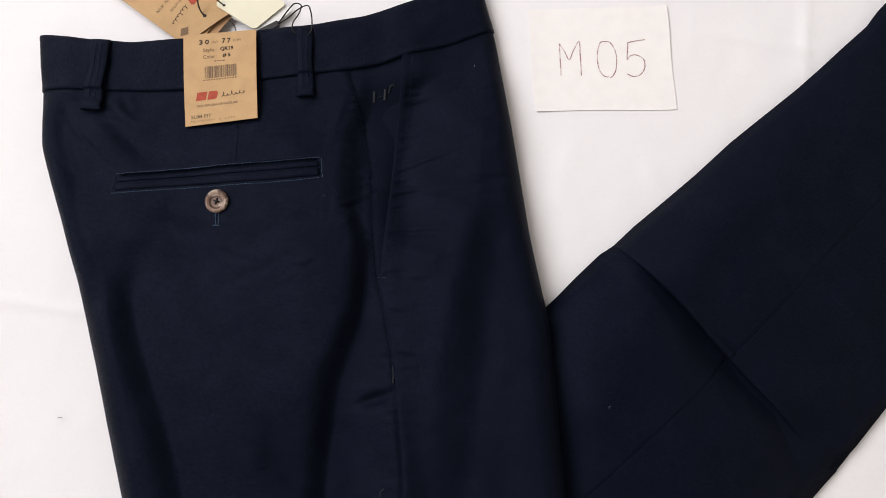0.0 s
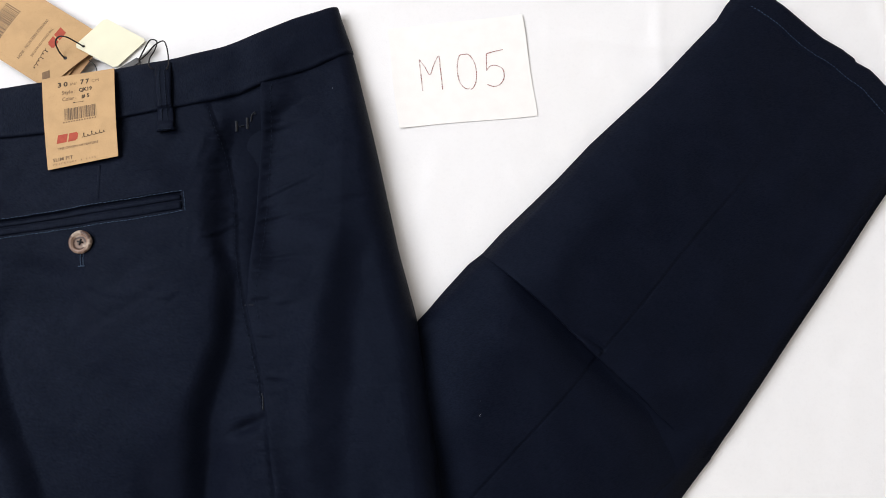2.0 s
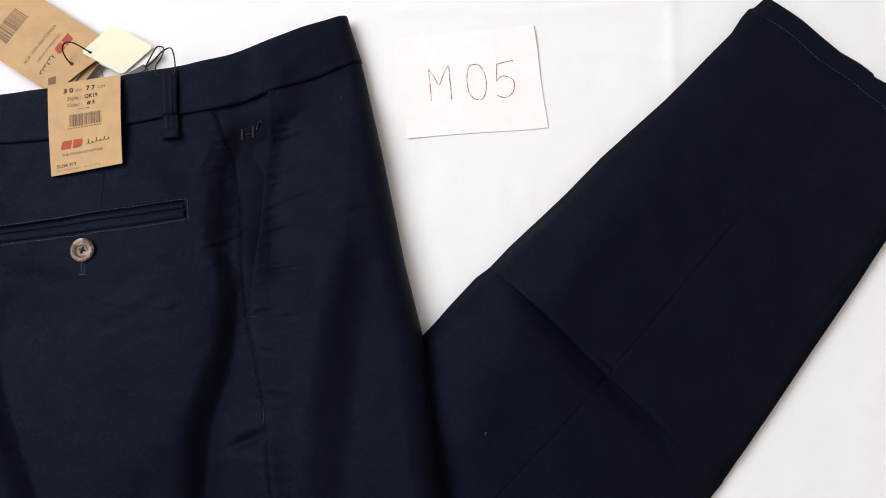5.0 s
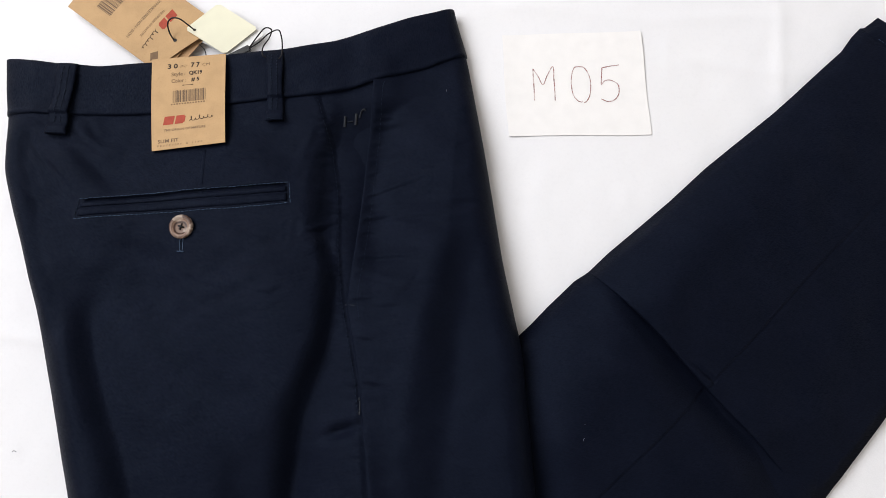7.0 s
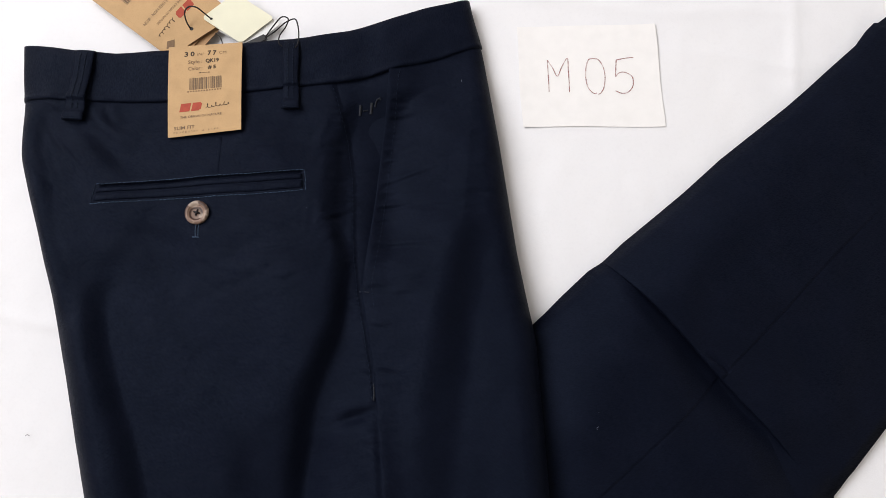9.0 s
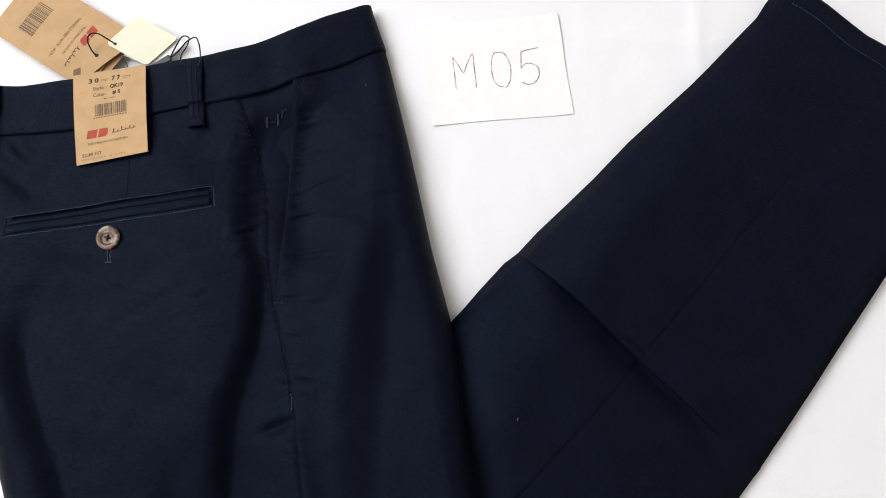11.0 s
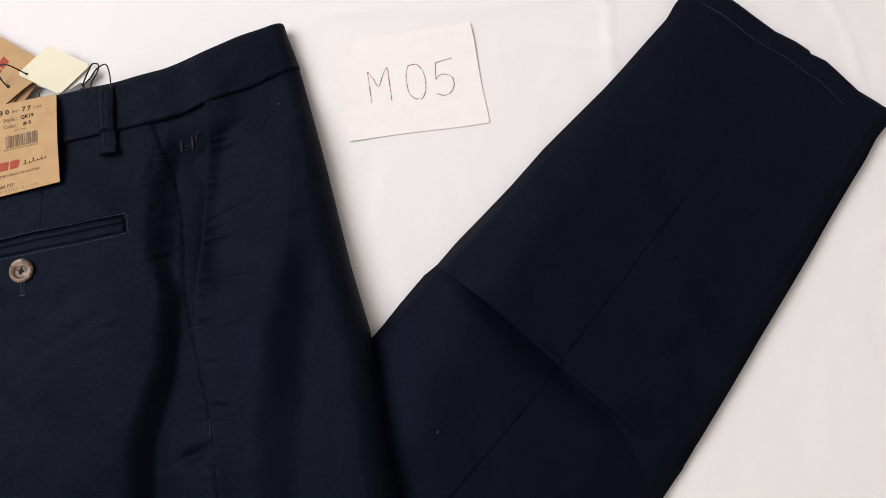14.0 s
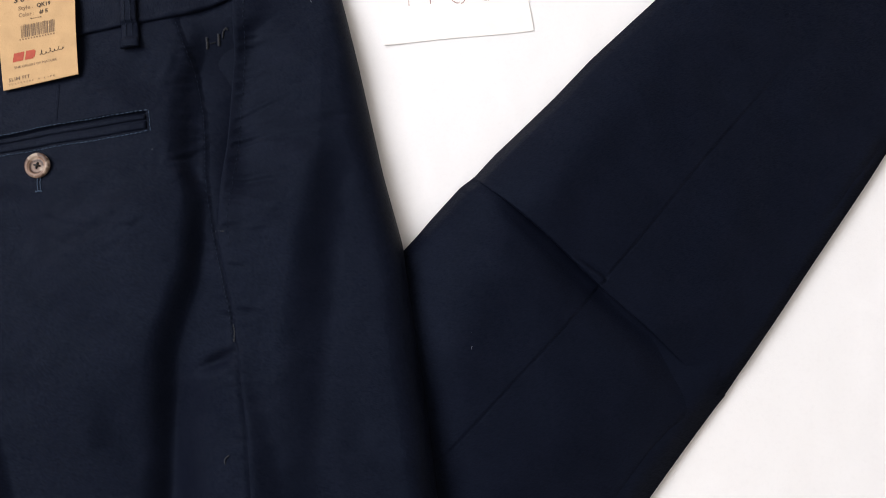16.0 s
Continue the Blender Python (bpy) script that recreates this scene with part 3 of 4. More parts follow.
def under_grid():
    rows, columns = 150, 60
    y0 = np.linspace(0.184, -0.262, rows)[:, None] * np.ones((1, columns))
    a, b = under_left(y0), under_right(y0)
    x = a + (b - a) * np.linspace(0, 1, columns)[None, :]
    y = y0 + (waist_top(np.minimum(x, 0.039)) - 0.186 - 0.009) * (1 - ease((0.186 - y0) / 0.14))
    a, b = under_left(y), under_right(y)
    x = a + (b - a) * np.linspace(0, 1, columns)[None, :]
    z = 0.002 + 0.008 * dome(x - a, 0.007) * dome(b - x, 0.007) * dome(waist_top(np.minimum(x, 0.039)) - y, 0.004)
    return np.dstack([x, y, z])


piece("under_panel", mesh_of("under_panel", *sheet_of(under_grid(), ("tlrb", 0.001, 0.004))), CLOTH, trousers)


def band_height(x, y):
    d = y - waist_seam(x)
    up = 0.0016 * dome(d + 0.0002, 0.0018) + 0.0004 * np.exp(-(((d - 0.0022) / 0.0016) ** 2))
    sag = 0.0009 * np.sin(x * 61 + 1 + 14 * d) * np.exp(-((d - 0.020) / 0.014) ** 2) + 0.00025 * np.sin(x * 330 + 40 * d) * np.exp(-(d / 0.010) ** 2)
    return hip_height(x, y) + up + sag


def waistband():
    columns, rows = 260, 44
    u = np.linspace(0, 1, columns)[None, :] * np.ones((rows, 1))
    v = np.linspace(0, 1, rows)[:, None] * np.ones((1, columns))
    v = 0.5 - 0.5 * np.cos(v * math.pi)
    xa, xb = -0.3155, 0.0367
    x = xa + (xb - xa) * u
    top, seam = waist_top(x), waist_seam(x)
    y = top + (seam - top) * v
    # the ends follow the side folds
    x = x + (left_edge(y) - left_edge(top)) * (1 - u) ** 3 + (right_edge(y) - right_edge(top)) * u ** 3
    y = waist_top(x) + (waist_seam(x) - waist_top(x)) * v
    return np.dstack([x, y, band_height(x, y)])


piece("waistband", mesh_of("waistband", *sheet_of(waistband(), ("tlrb", 0.004, 0.0015))), BAND, trousers)


def belt_loop(x0, y0, x1, y1, half):
    rows, columns = 60, 12
    t = np.linspace(0, 1, rows)[:, None] * np.ones((1, columns))
    u = np.linspace(-1, 1, columns)[None, :] * np.ones((rows, 1))
    ax, ay = x1 - x0, y1 - y0
    long = math.hypot(ax, ay)
    sx, sy = -ay / long, ax / long
    w = half * (1 + 0.06 * np.sin(t * 9)) + 0.0006 * ease((t - 0.9) / 0.1)
    x, y = x0 + ax * t - sx * u * w, y0 + ay * t - sy * u * w
    base = band_height(x0 + ax * t, np.minimum(y0 + ay * t, waist_top(x0 + ax * t) - 0.004))
    arch = 0.0015 + 0.0022 * np.sin(np.clip(t, 0, 1) * math.pi) ** 0.6 + 0.0022 * ease((t - 0.84) / 0.08)
    z = base + arch - 0.0007 * np.abs(u) ** 3
    z[0] -= 0.004
    return slab(np.dstack([x, y, z])[::-1], 0.0014), lambda a, b: band_height(a, b) + 0.0015 + 0.0022 * np.sin(np.clip((b - y0) / ay, 0, 1) * math.pi) ** 0.6 + 0.0004


for x0, y0, x1, y1, half, seed in ((-0.1015, 0.1765, -0.0975, 0.1170, 0.0059, 3), (-0.2600, 0.1650, -0.2625, 0.1062, 0.0072, 4)):
    made, above = belt_loop(x0, y0, x1, y1, half)
    loop = piece("belt_loop", mesh_of("belt_loop", *made), BAND, trousers)
    rows = []
    for side in (-0.0021, 0.0021):
        rows.append(stitches([(x0 + side, y0 - 0.004), ((x0 + x1) / 2 + side, (y0 + y1) / 2), (x1 + side, y1 + 0.002)], above, 0.0016, 0.0012, 0.0003, 0.0002, seed))
    piece("stitching", mesh_of("stitching", *joined(rows)), THREAD, loop, "", "stuff")
    cross = [(x1 - half * 0.9, y1 + 0.0012), (x1, y1 + 0.0010), (x1 + half * 0.9, y1 + 0.0012)]
    piece("bar_tack", mesh_of("bar_tack", *stitches(cross, lambda a, b: above(a, b) + 0.0021, 0.0012, 0.0003, 0.0003, 0.0002, seed)), THREAD, loop, "", "stuff")


# ---- welt pocket with its button ----
def pocket_point(u, v):
    """u from the outer to the inner end, v from the lower to the upper edge."""
    lo = np.array([-0.2385 + 0.1575 * u, 0.0393 + 0.0132 * u + 0.0008 * np.sin(u * 6.0)])
    hi = np.array([-0.2370 + 0.1540 * u, 0.0543 + 0.0145 * u + 0.0007 * np.sin(u * 5.0 + 0.4)])
    return lo + (hi - lo) * v


def welt(lo, hi, lift, name, mat):
    rows, columns = 9, 90
    P = np.zeros((rows, columns, 3))
    for i in range(rows):
        for j in range(columns):
            k = i / (rows - 1)
            x, y = pocket_point(0.02 + 0.965 * j / (columns - 1), hi + (lo - hi) * k)
            P[i, j] = x, y, lift * math.sin(math.pi * min(max(k, 0.0), 1.0)) ** 0.35
    P[:, :, 2] += hip_height(P[:, :, 0], P[:, :, 1]) - 0.0002
    return mesh_of(name, *slab(P, 0.0012))


pocket = piece("welt_pocket", welt(0.09, 0.50, 0.0015, "welt_pocket", BAND), BAND, trousers)
piece("pocket_lip", welt(0.54, 0.80, 0.0013, "pocket_lip", BAND), BAND, pocket)
line = [tuple(pocket_point(0.005, 0.0))] + [tuple(pocket_point(u / 8, -0.02)) for u in range(1, 8)] + [tuple(pocket_point(1.0, 0.0))]
over = [tuple(pocket_point(0.01, 1.0))] + [tuple(pocket_point(u / 8, 1.0)) for u in range(1, 8)] + [tuple(pocket_point(1.0, 1.0))]
short = [tuple(pocket_point(1.0, v / 4)) for v in range(5)]
outer = [tuple(pocket_point(0.006, v / 4)) for v in range(5)]
on_pocket = lambda a, b: hip_height(a, b) + 0.0002
for run, mat in ((line, BRIGHT_THREAD), (over, BRIGHT_THREAD), (short, BRIGHT_THREAD), (outer, THREAD)):
    piece("stitching", mesh_of("stitching", *stitches(run, on_pocket, 0.0022, 0.0010, 0.00028, 0.0002, len(run))), mat, pocket, "", "stuff")


def button_mesh():
    rings = [(0.0, 0.0022), (0.0016, 0.0022), (0.0030, 0.0022), (0.0046, 0.00225), (0.0053, 0.0025), (0.0058, 0.0031), (0.0066, 0.0036), (0.0076, 0.0036), (0.0084, 0.0031), (0.0088, 0.0022), (0.0085, 0.0010), (0.0070, 0.0004), (0.0, 0.0003)]
    n = 40
    verts, faces = [(0, 0, rings[0][1])], []
    for r, z in rings[1:-1]:
        verts += [(r * math.cos(2 * math.pi * k / n), r * math.sin(2 * math.pi * k / n), z) for k in range(n)]
    verts.append((0, 0, rings[-1][1]))
    for k in range(n):
        faces.append((0, 1 + k, 1 + (k + 1) % n))
    for i in range(len(rings) - 3):
        for k in range(n):
            a, b = 1 + i * n + k, 1 + i * n + (k + 1) % n
            faces.append((a, a + n, b + n, b))
    last = 1 + (len(rings) - 3) * n
    for k in range(n):
        faces.append((last + k, len(verts) - 1, last + (k + 1) % n))
    return mesh_of("button", verts, faces)


BUTTON = (-0.1582, 0.0337)
button_z = float(hip_height(np.array([BUTTON[0]]), np.array([BUTTON[1]]))[0])
button = piece("button", button_mesh(), HORN, trousers, "marbled brown horn button")
button.location = (*BUTTON, button_z + 0.0006)
button.rotation_euler = (radians(2), radians(-3), 0.5)
holes = []
for k in range(4):
    a = math.pi / 4 + k * math.pi / 2
    c = (0.0014 * math.cos(a), 0.0014 * math.sin(a))
    holes.append(tube([(c[0], c[1], 0.0018), (c[0], c[1], 0.00232)], 0.0006, 10))
piece("button_hole", mesh_of("button_hole", *joined(holes)), CORD, button)
cross = [tube([(-0.0023 * c, -0.0023 * s, 0.0022), (0, 0, 0.0030), (0.0023 * c, 0.0023 * s, 0.0022)], 0.00065, 6) for c, s in ((0.7, 0.7), (0.7, -0.7))]
piece("thread", mesh_of("thread", *joined(cross)), CORD, button)
slit = [(BUTTON[0] + 0.0005, BUTTON[1] - 0.0085), (BUTTON[0] + 0.0009, BUTTON[1] - 0.013), (BUTTON[0] + 0.0012, BUTTON[1] - 0.0178)]
rows = [stitches([(x - 0.0011, y) for x, y in slit], on_pocket, 0.0012, 0.0003, 0.00035, 0.0002, 2), stitches([(x + 0.0011, y) for x, y in slit], on_pocket, 0.0012, 0.0003, 0.00035, 0.0002, 3),
        stitches([(slit[2][0] - 0.0032, slit[2][1]), (slit[2][0], slit[2][1] - 0.0003), (slit[2][0] + 0.0032, slit[2][1])], on_pocket, 0.0014, 0.0003, 0.00045, 0.0003, 5)]
piece("buttonhole", mesh_of("buttonhole", *joined(rows)), BRIGHT_THREAD, trousers, "", "stuff")

# dart above the pocket
dart = [(-0.1475 + 0.0016 * k / 8, 0.094 - 0.037 * k / 8) for k in range(9)]
P = np.zeros((9, 4, 3))
for i, (x, y) in enumerate(dart):
    for j in range(4):
        P[i, j] = x - 0.0024 + 0.0008 * j, y, (0.0, 0.00005, 0.00008, 0.0001)[j] * math.sin(math.pi * (0.15 + 0.7 * i / 8))
P[:, :, 2] += hip_height(P[:, :, 0], P[:, :, 1])
piece("dart", mesh_of("dart", *slab(P, 0.001)), CLOTH, trousers)

# ---- side pocket stitching, bar tacks and the sewn mark ----
on_front = lambda a, b: hip_height(a, b) + 0.0002
on_facing = lambda a, b: hip_height(a, b) - facing_drop(a, b) + 0.0002
run = [(float(side_front(y)) + 0.0075, y) for y in np.linspace(0.148, -0.034, 12)]
piece("stitching", mesh_of("stitching", *stitches(run, on_front, 0.0013, 0.0024, 0.00026, 0.0004, 11)), THREAD, trousers, "", "stuff")
run = [(float(side_back(y)) - 0.0030, y) for y in np.linspace(0.136, -0.095, 14)]
piece("stitching", mesh_of("stitching", *stitches(run, on_front, 0.0013, 0.0022, 0.00026, 0.0004, 12)), THREAD, trousers, "", "stuff")
tack = [(-0.0388, -0.0215), (-0.035, -0.0218), (-0.0315, -0.0222)]
piece("bar_tack", mesh_of("bar_tack", *stitches(tack, on_front, 0.0016, 0.0002, 0.00045, 0.0006, 6)), GREY_THREAD, trousers, "", "stuff")
tack = [(-0.0258, -0.0850), (-0.0253, -0.090), (-0.0250, -0.0965)]
piece("bar_tack", mesh_of("bar_tack", *stitches(tack, on_front, 0.0022, 0.0002, 0.0005, 0.0004, 7)), GREY_THREAD, trousers, "", "stuff")
tack = [(-0.0166, 0.1515), (-0.0170, 0.1485), (-0.0178, 0.1455)]
piece("bar_tack", mesh_of("bar_tack", *stitches(tack, on_front, 0.0014, 0.0002, 0.0003, 0.0002, 8)), THREAD, trousers, "", "stuff")


def mark_bar(points, half):
    made = []
    for a, b in zip(points, points[1:]):
        n = max(3, int(math.hypot(b[0] - a[0], b[1] - a[1]) / 0.0006))
        for k in range(n):
            x, y = a[0] + (b[0] - a[0]) * k / n, a[1] + (b[1] - a[1]) * k / n
            d = math.atan2(b[1] - a[1], b[0] - a[0])
            ex, ey = -math.sin(d) * half, math.cos(d) * half
            z = float(on_facing(np.array([x]), np.array([y]))[0])
            made.append(tube([(x - ex, y - ey, z), (x, y, z + 0.0006), (x + ex, y + ey, z)], 0.00034, 5))
    return joined(made)


mark = piece("sewn_mark", mesh_of("sewn_mark", *mark_bar([(-0.0462, 0.1245), (-0.0466, 0.1165)], 0.0008)), GREY_THREAD, trousers, "grey embroidered mark")
piece("sewn_stroke", mesh_of("sewn_stroke", *mark_bar([(-0.0378, 0.1268), (-0.0384, 0.1185)], 0.0009)), GREY_THREAD, mark)
piece("sewn_stroke", mesh_of("sewn_stroke", *mark_bar([(-0.0440, 0.1207), (-0.0400, 0.1216)], 0.0003)), GREY_THREAD, mark)
piece("sewn_stroke", mesh_of("sewn_stroke", *mark_bar([(-0.0352, 0.1245), (-0.0340, 0.1290), (-0.0318, 0.1308), (-0.0305, 0.1290)], 0.0005)), GREY_THREAD, mark)


# ---- the lower legs, brought back up beside the hips ----
O = np.array([0.3755, 0.2135])
A = np.array([-0.7507, -0.6606])
B = np.array([0.6606, -0.7507])


# edges of the leg as pairs of (distance from the hem end, distance across)
leg_left = along([(-0.012, 0.0), (-0.002, -0.0010), (0.0150, -0.0020), (0.0172, -0.0042), (0.028, -0.0034), (0.043, -0.0002), (0.068, 0.0), (0.099, 0.0006), (0.122, 0.0006), (0.163, -0.0012), (0.192, -0.0024), (0.231, -0.0016),
                  (0.259, -0.0021), (0.293, -0.0030), (0.3140, -0.0022), (0.3265, -0.0041), (0.355, -0.0030), (0.3735, -0.0016), (0.43, 0.0), (0.62, 0.004)], 0.0025)
leg_right = along([(-0.012, 0.1837), (0.004, 0.1822), (0.0238, 0.1822), (0.0406, 0.1860), (0.098, 0.1940), (0.122, 0.1977), (0.148, 0.2012), (0.196, 0.2073), (0.240, 0.2134), (0.277, 0.2180), (0.299, 0.2208), (0.339, 0.2246), (0.372, 0.2278), (0.45, 0.236), (0.62, 0.255)], 0.006)
leg_hem = along([(-0.006, -0.0016), (0.0, -0.0022), (0.032, -0.0042), (0.0713, -0.0046), (0.0887, -0.0088), (0.1012, -0.0095), (0.1030, -0.0078), (0.1155, -0.0108), (0.124, -0.0102), (0.149, -0.0070), (0.1645, -0.0091), (0.186, -0.0108)], 0.0016)
CREASE = 0.3135
leg_waves = ripples(44, 9, 0.03, 0.12)
leg_thick = along([(-0.02, 0.0075), (0.05, 0.0095), (0.15, 0.0125), (0.28, 0.0230), (0.35, 0.0262), (0.45, 0.0240), (0.7, 0.0215)], 0.03)
upper_right = lambda s: leg_right(s) - 0.0125 * ease((s - 0.28) / 0.09)


leg_seam = along([(-0.02, 0.099), (0.12, 0.1026), (0.20, 0.1052), (0.2558, 0.1092), (0.300, 0.1112), (0.3137, 0.1132), (0.365, 0.1140), (0.456, 0.1148), (0.65, 0.117)], 0.01)


def crease_at(w):
    return CREASE + 0.0022 - 0.025 * w + 0.0004 * np.sin(w * 70)


def leg_height(x, y):
    s = (x - O[0]) * A[0] + (y - O[1]) * A[1]
    w = (x - O[0]) * B[0] + (y - O[1]) * B[1]
    return leg_height_sw(s, w)


def leg_height_sw(s, w):
    z = leg_thick(s) * (1.40 - 0.85 * np.clip(w / 0.19, 0, 1.1) * (1 - 0.45 * ease((s - CREASE) / 0.03)) - 0.15 * ease((s - CREASE) / 0.03))
    c = crease_at(w)
    step = 1 / (1 + np.exp(-np.clip((s - c) / 0.00025, -40, 40)))
    # folded edge across the leg: it laps over a steep hollow that widens away from the inner side
    z = z - 0.0030 * (1 - step) * np.exp(-np.clip(c - s, 0, 1) / 0.022)
    wide = 0.0050 + 0.0085 * ease(w / 0.07)
    z = z - step * (0.0065 + 0.0050 * ease((w + 0.01) / 0.05)) * (1 - 0.55 * ease((w - 0.11) / 0.09)) * np.exp(-np.clip(s - c, 0, 1) / wide)
    z = z - step * 0.0035 * ease((w - 0.01) / 0.05) * np.exp(-np.clip(s - c, 0, 1) / 0.030)
    # tuck beside it, ending at the seam
    tuck = s - 0.3088 + 0.16 * (w - 0.089)
    z = z - (0.0032 * np.exp(-((tuck / 0.0011) ** 2)) - 0.0012 * np.exp(-(((tuck - 0.003) / 0.002) ** 2))) * ease((w - 0.085) / 0.016) * ease((leg_seam(s) + 0.0005 - w) / 0.002)
    # the hollow beside the hips
    x, y = O[0] + s * A[0] + w * B[0], O[1] + s * A[1] + w * B[1]
    z = z - 0.0085 * np.exp(-((np.clip(x - right_edge(y), 0, 1) / 0.017) ** 2)) * ease((s - 0.33) / 0.05)
    # side seam sunk along the leg
    seam = leg_seam(s)
    z = z - 0.0012 * np.exp(-(((w - seam) / 0.0008) ** 2)) * ease((s - 0.08) / 0.1)
    z = z - 0.0008 * ease((s - 0.1) / 0.1) * ease((w - seam) / 0.002) * ease((seam + 0.05 - w) / 0.04)
    # stitched hem
    z = z + 0.0009 * (1 - ease((s - leg_hem(w) - 0.0175) / 0.0035))
    z = z - 0.0007 * np.exp(-(((s - leg_hem(w) - 0.0195) / 0.0016) ** 2))
    z = z + 0.00055 * leg_waves(s, w)
    inner, outer = w - leg_left(s), upper_right(s) - w
    ends = (0.13 + 0.87 * np.sin(0.5 * math.pi * np.clip(inner / (0.050 + 0.025 * ease((s - CREASE) / 0.02)), 0, 1))) * dome(inner, 0.0032) * (0.22 + 0.78 * np.sin(0.5 * math.pi * np.clip(outer / 0.07, 0, 1))) * dome(outer, 0.008) * dome(s - leg_hem(w) + 0.001, 0.005)
    return 0.0055 + np.maximum(z - 0.0055, 0.0005) * ends


def leg_grid(edge_a, edge_b, height, columns, rows, end=0.62, back=0.0):
    near = 0.0016 * np.linspace(-1, 1, 21) ** 3
    hem = np.linspace(0.0, 0.03, 26)[:-1]
    runs = np.concatenate([hem, np.linspace(0.03, CREASE - 0.002, rows // 2), CREASE + near, np.linspace(CREASE + 0.002, end, rows // 2)])
    half = np.linspace(0, 1, columns // 2) ** 0.6
    s0 = runs[:, None] * np.ones((1, 2 * len(half) - 1))
    mid = leg_seam(s0)
    a, b = edge_a(s0), edge_b(s0)
    w = np.where(np.arange(s0.shape[1])[None, :] < len(half), a + (mid - a) * np.concatenate([half, half[1:]])[None, :],
                 b + (mid - b) * np.concatenate([half, half[-2::-1]])[None, :])
    s = s0 + (leg_hem(w) + back) * (1 - ease(s0 / 0.08)) + (crease_at(w) - CREASE) * np.exp(-((s0 - CREASE) / 0.02) ** 2)
    z = height(s, w)
    # the upper side laps over the hollow
    lap = 0.0014 + 0.0034 * ease((w - 0.004) / 0.02)
    s = s - lap * ease((s0 - CREASE + 0.0004) / 0.0010) * np.exp(-((np.maximum(s0 - CREASE - 0.0009, 0) / 0.0024) ** 2))
    return np.dstack([O[0] + s * A[0] + w * B[0], O[1] + s * A[1] + w * B[1], z])


def under_leg_height(s, w):
    return 0.0045 + (0.0025 + 0.002 * ease((s - 0.2) / 0.2)) * dome(w - leg_left(s) - 0.002, 0.004) * dome(leg_right(s) - w, 0.004) * dome(s - leg_hem(w) - 0.0005, 0.003)


leg = piece("lower_leg", mesh_of("lower_leg", *sheet_of(leg_grid(leg_left, upper_right, leg_height_sw, 126, 380), ("tlrb", 0.0015, 0.004))), CLOTH_LEG, trousers)
piece("lower_leg", mesh_of("lower_leg", *sheet_of(leg_grid(lambda s: leg_left(s) + 0.002, leg_right, under_leg_height, 50, 150, back=0.0012), ("tlrb", 0.0005, 0.003))), CLOTH_LEG, trousers)
hem_run = []
for k in range(16):
    w = 0.012 + 0.160 * k / 15
    s = float(leg_hem(w)) + 0.0178
    hem_run.append((O[0] + s * A[0] + w * B[0], O[1] + s * A[1] + w * B[1]))
piece("stitching", mesh_of("stitching", *stitches(hem_run, lambda a, b: leg_height(a, b) + 0.0001, 0.0014, 0.0016, 0.00026, 0.0003, 15)), BRIGHT_THREAD, leg, "", "stuff")


# ---- hang tag over the waistband ----
def flat_frame(corner, ex, ey, z, lift=lambda u, v: 0.0):
    """Lays (x, y, up) in metres from a corner onto a card of the given edges."""
    ux, uy = Vector((*ex, 0)).normalized(), Vector((*ey, 0)).normalized()
    w, h = Vector((*ex, 0)).length, Vector((*ey, 0)).length
    return lambda x, y, up: Vector((*corner, z)) + ux * x + uy * y + Vector((0, 0, up + lift(x / w, y / h)))


def board(frame_of, width, height, thick, columns=16, rows=20):
    P = np.zeros((rows, columns, 3))
    for i in range(rows):
        for j in range(columns):
            P[i, j] = frame_of(width * j / (columns - 1), height * (1 - i / (rows - 1)), 0.0)
    return slab(P, thick)


TW, TH = 0.0545, 0.0737
tag_lift = lambda u, v: 0.0062 * u * (1 - v) + 0.0011 * math.sin(math.pi * v)
tag_base = flat_frame((-0.1887, 0.0933), (0.0565, 0.0052), (-0.0069, 0.0742), 0.0217, tag_lift)
tag_at = lambda x, y, up: tag_base(x * 0.0567 / TW, y * 0.0745 / TH, up)
tag = thing("hang_tag", mesh_of("hang_tag", *board(tag_at, TW, TH, 0.0006), smooth=False), KRAFT, "brown kraft cardboard size tag hanging over the waistband", "hang tag")
mm = 0.001
for words, left, base, width, height, mat, bold, slant in (
        ("3", 11.8, 64.6, 2.7, 3.9, INK, 0.035, 0.0), ("0", 16.2, 64.6, 3.1, 3.9, INK, 0.035, 0.0), ("IN/", 21.2, 64.7, 5.0, 2.3, PALE_INK, 0.0, 0.15), ("7", 29.0, 64.5, 2.6, 3.9, INK, 0.035, 0.0), ("7", 32.9, 64.4, 2.6, 3.9, INK, 0.035, 0.0), ("CM", 37.4, 64.8, 5.4, 2.3, PALE_INK, 0.0, 0.0),
        ("Style", 14.6, 58.0, 8.6, 3.1, PALE_INK, 0.015, 0.0), (":", 24.2, 58.2, 0.6, 1.7, PALE_INK, 0.0, 0.0), ("QK19", 27.6, 58.2, 9.8, 3.2, INK, 0.035, 0.0), ("Color", 14.8, 52.4, 9.2, 3.1, PALE_INK, 0.015, 0.0), (":", 24.8, 52.6, 0.6, 1.7, PALE_INK, 0.0, 0.0), ("# 5", 29.4, 52.6, 6.0, 3.0, INK, 0.035, 0.0),
        ("THE ORIGIN OF NATURE", 9.2, 13.7, 31.0, 1.8, CODE_INK, 0.01, 0.0), ("SLIM FIT", 4.6, 5.2, 15.6, 2.6, CODE_INK, 0.015, 0.0)):
    lettering(words, left * mm, base * mm, width * mm, height * mm, tag_at, mat, tag, bold, slant)
x = 4.4
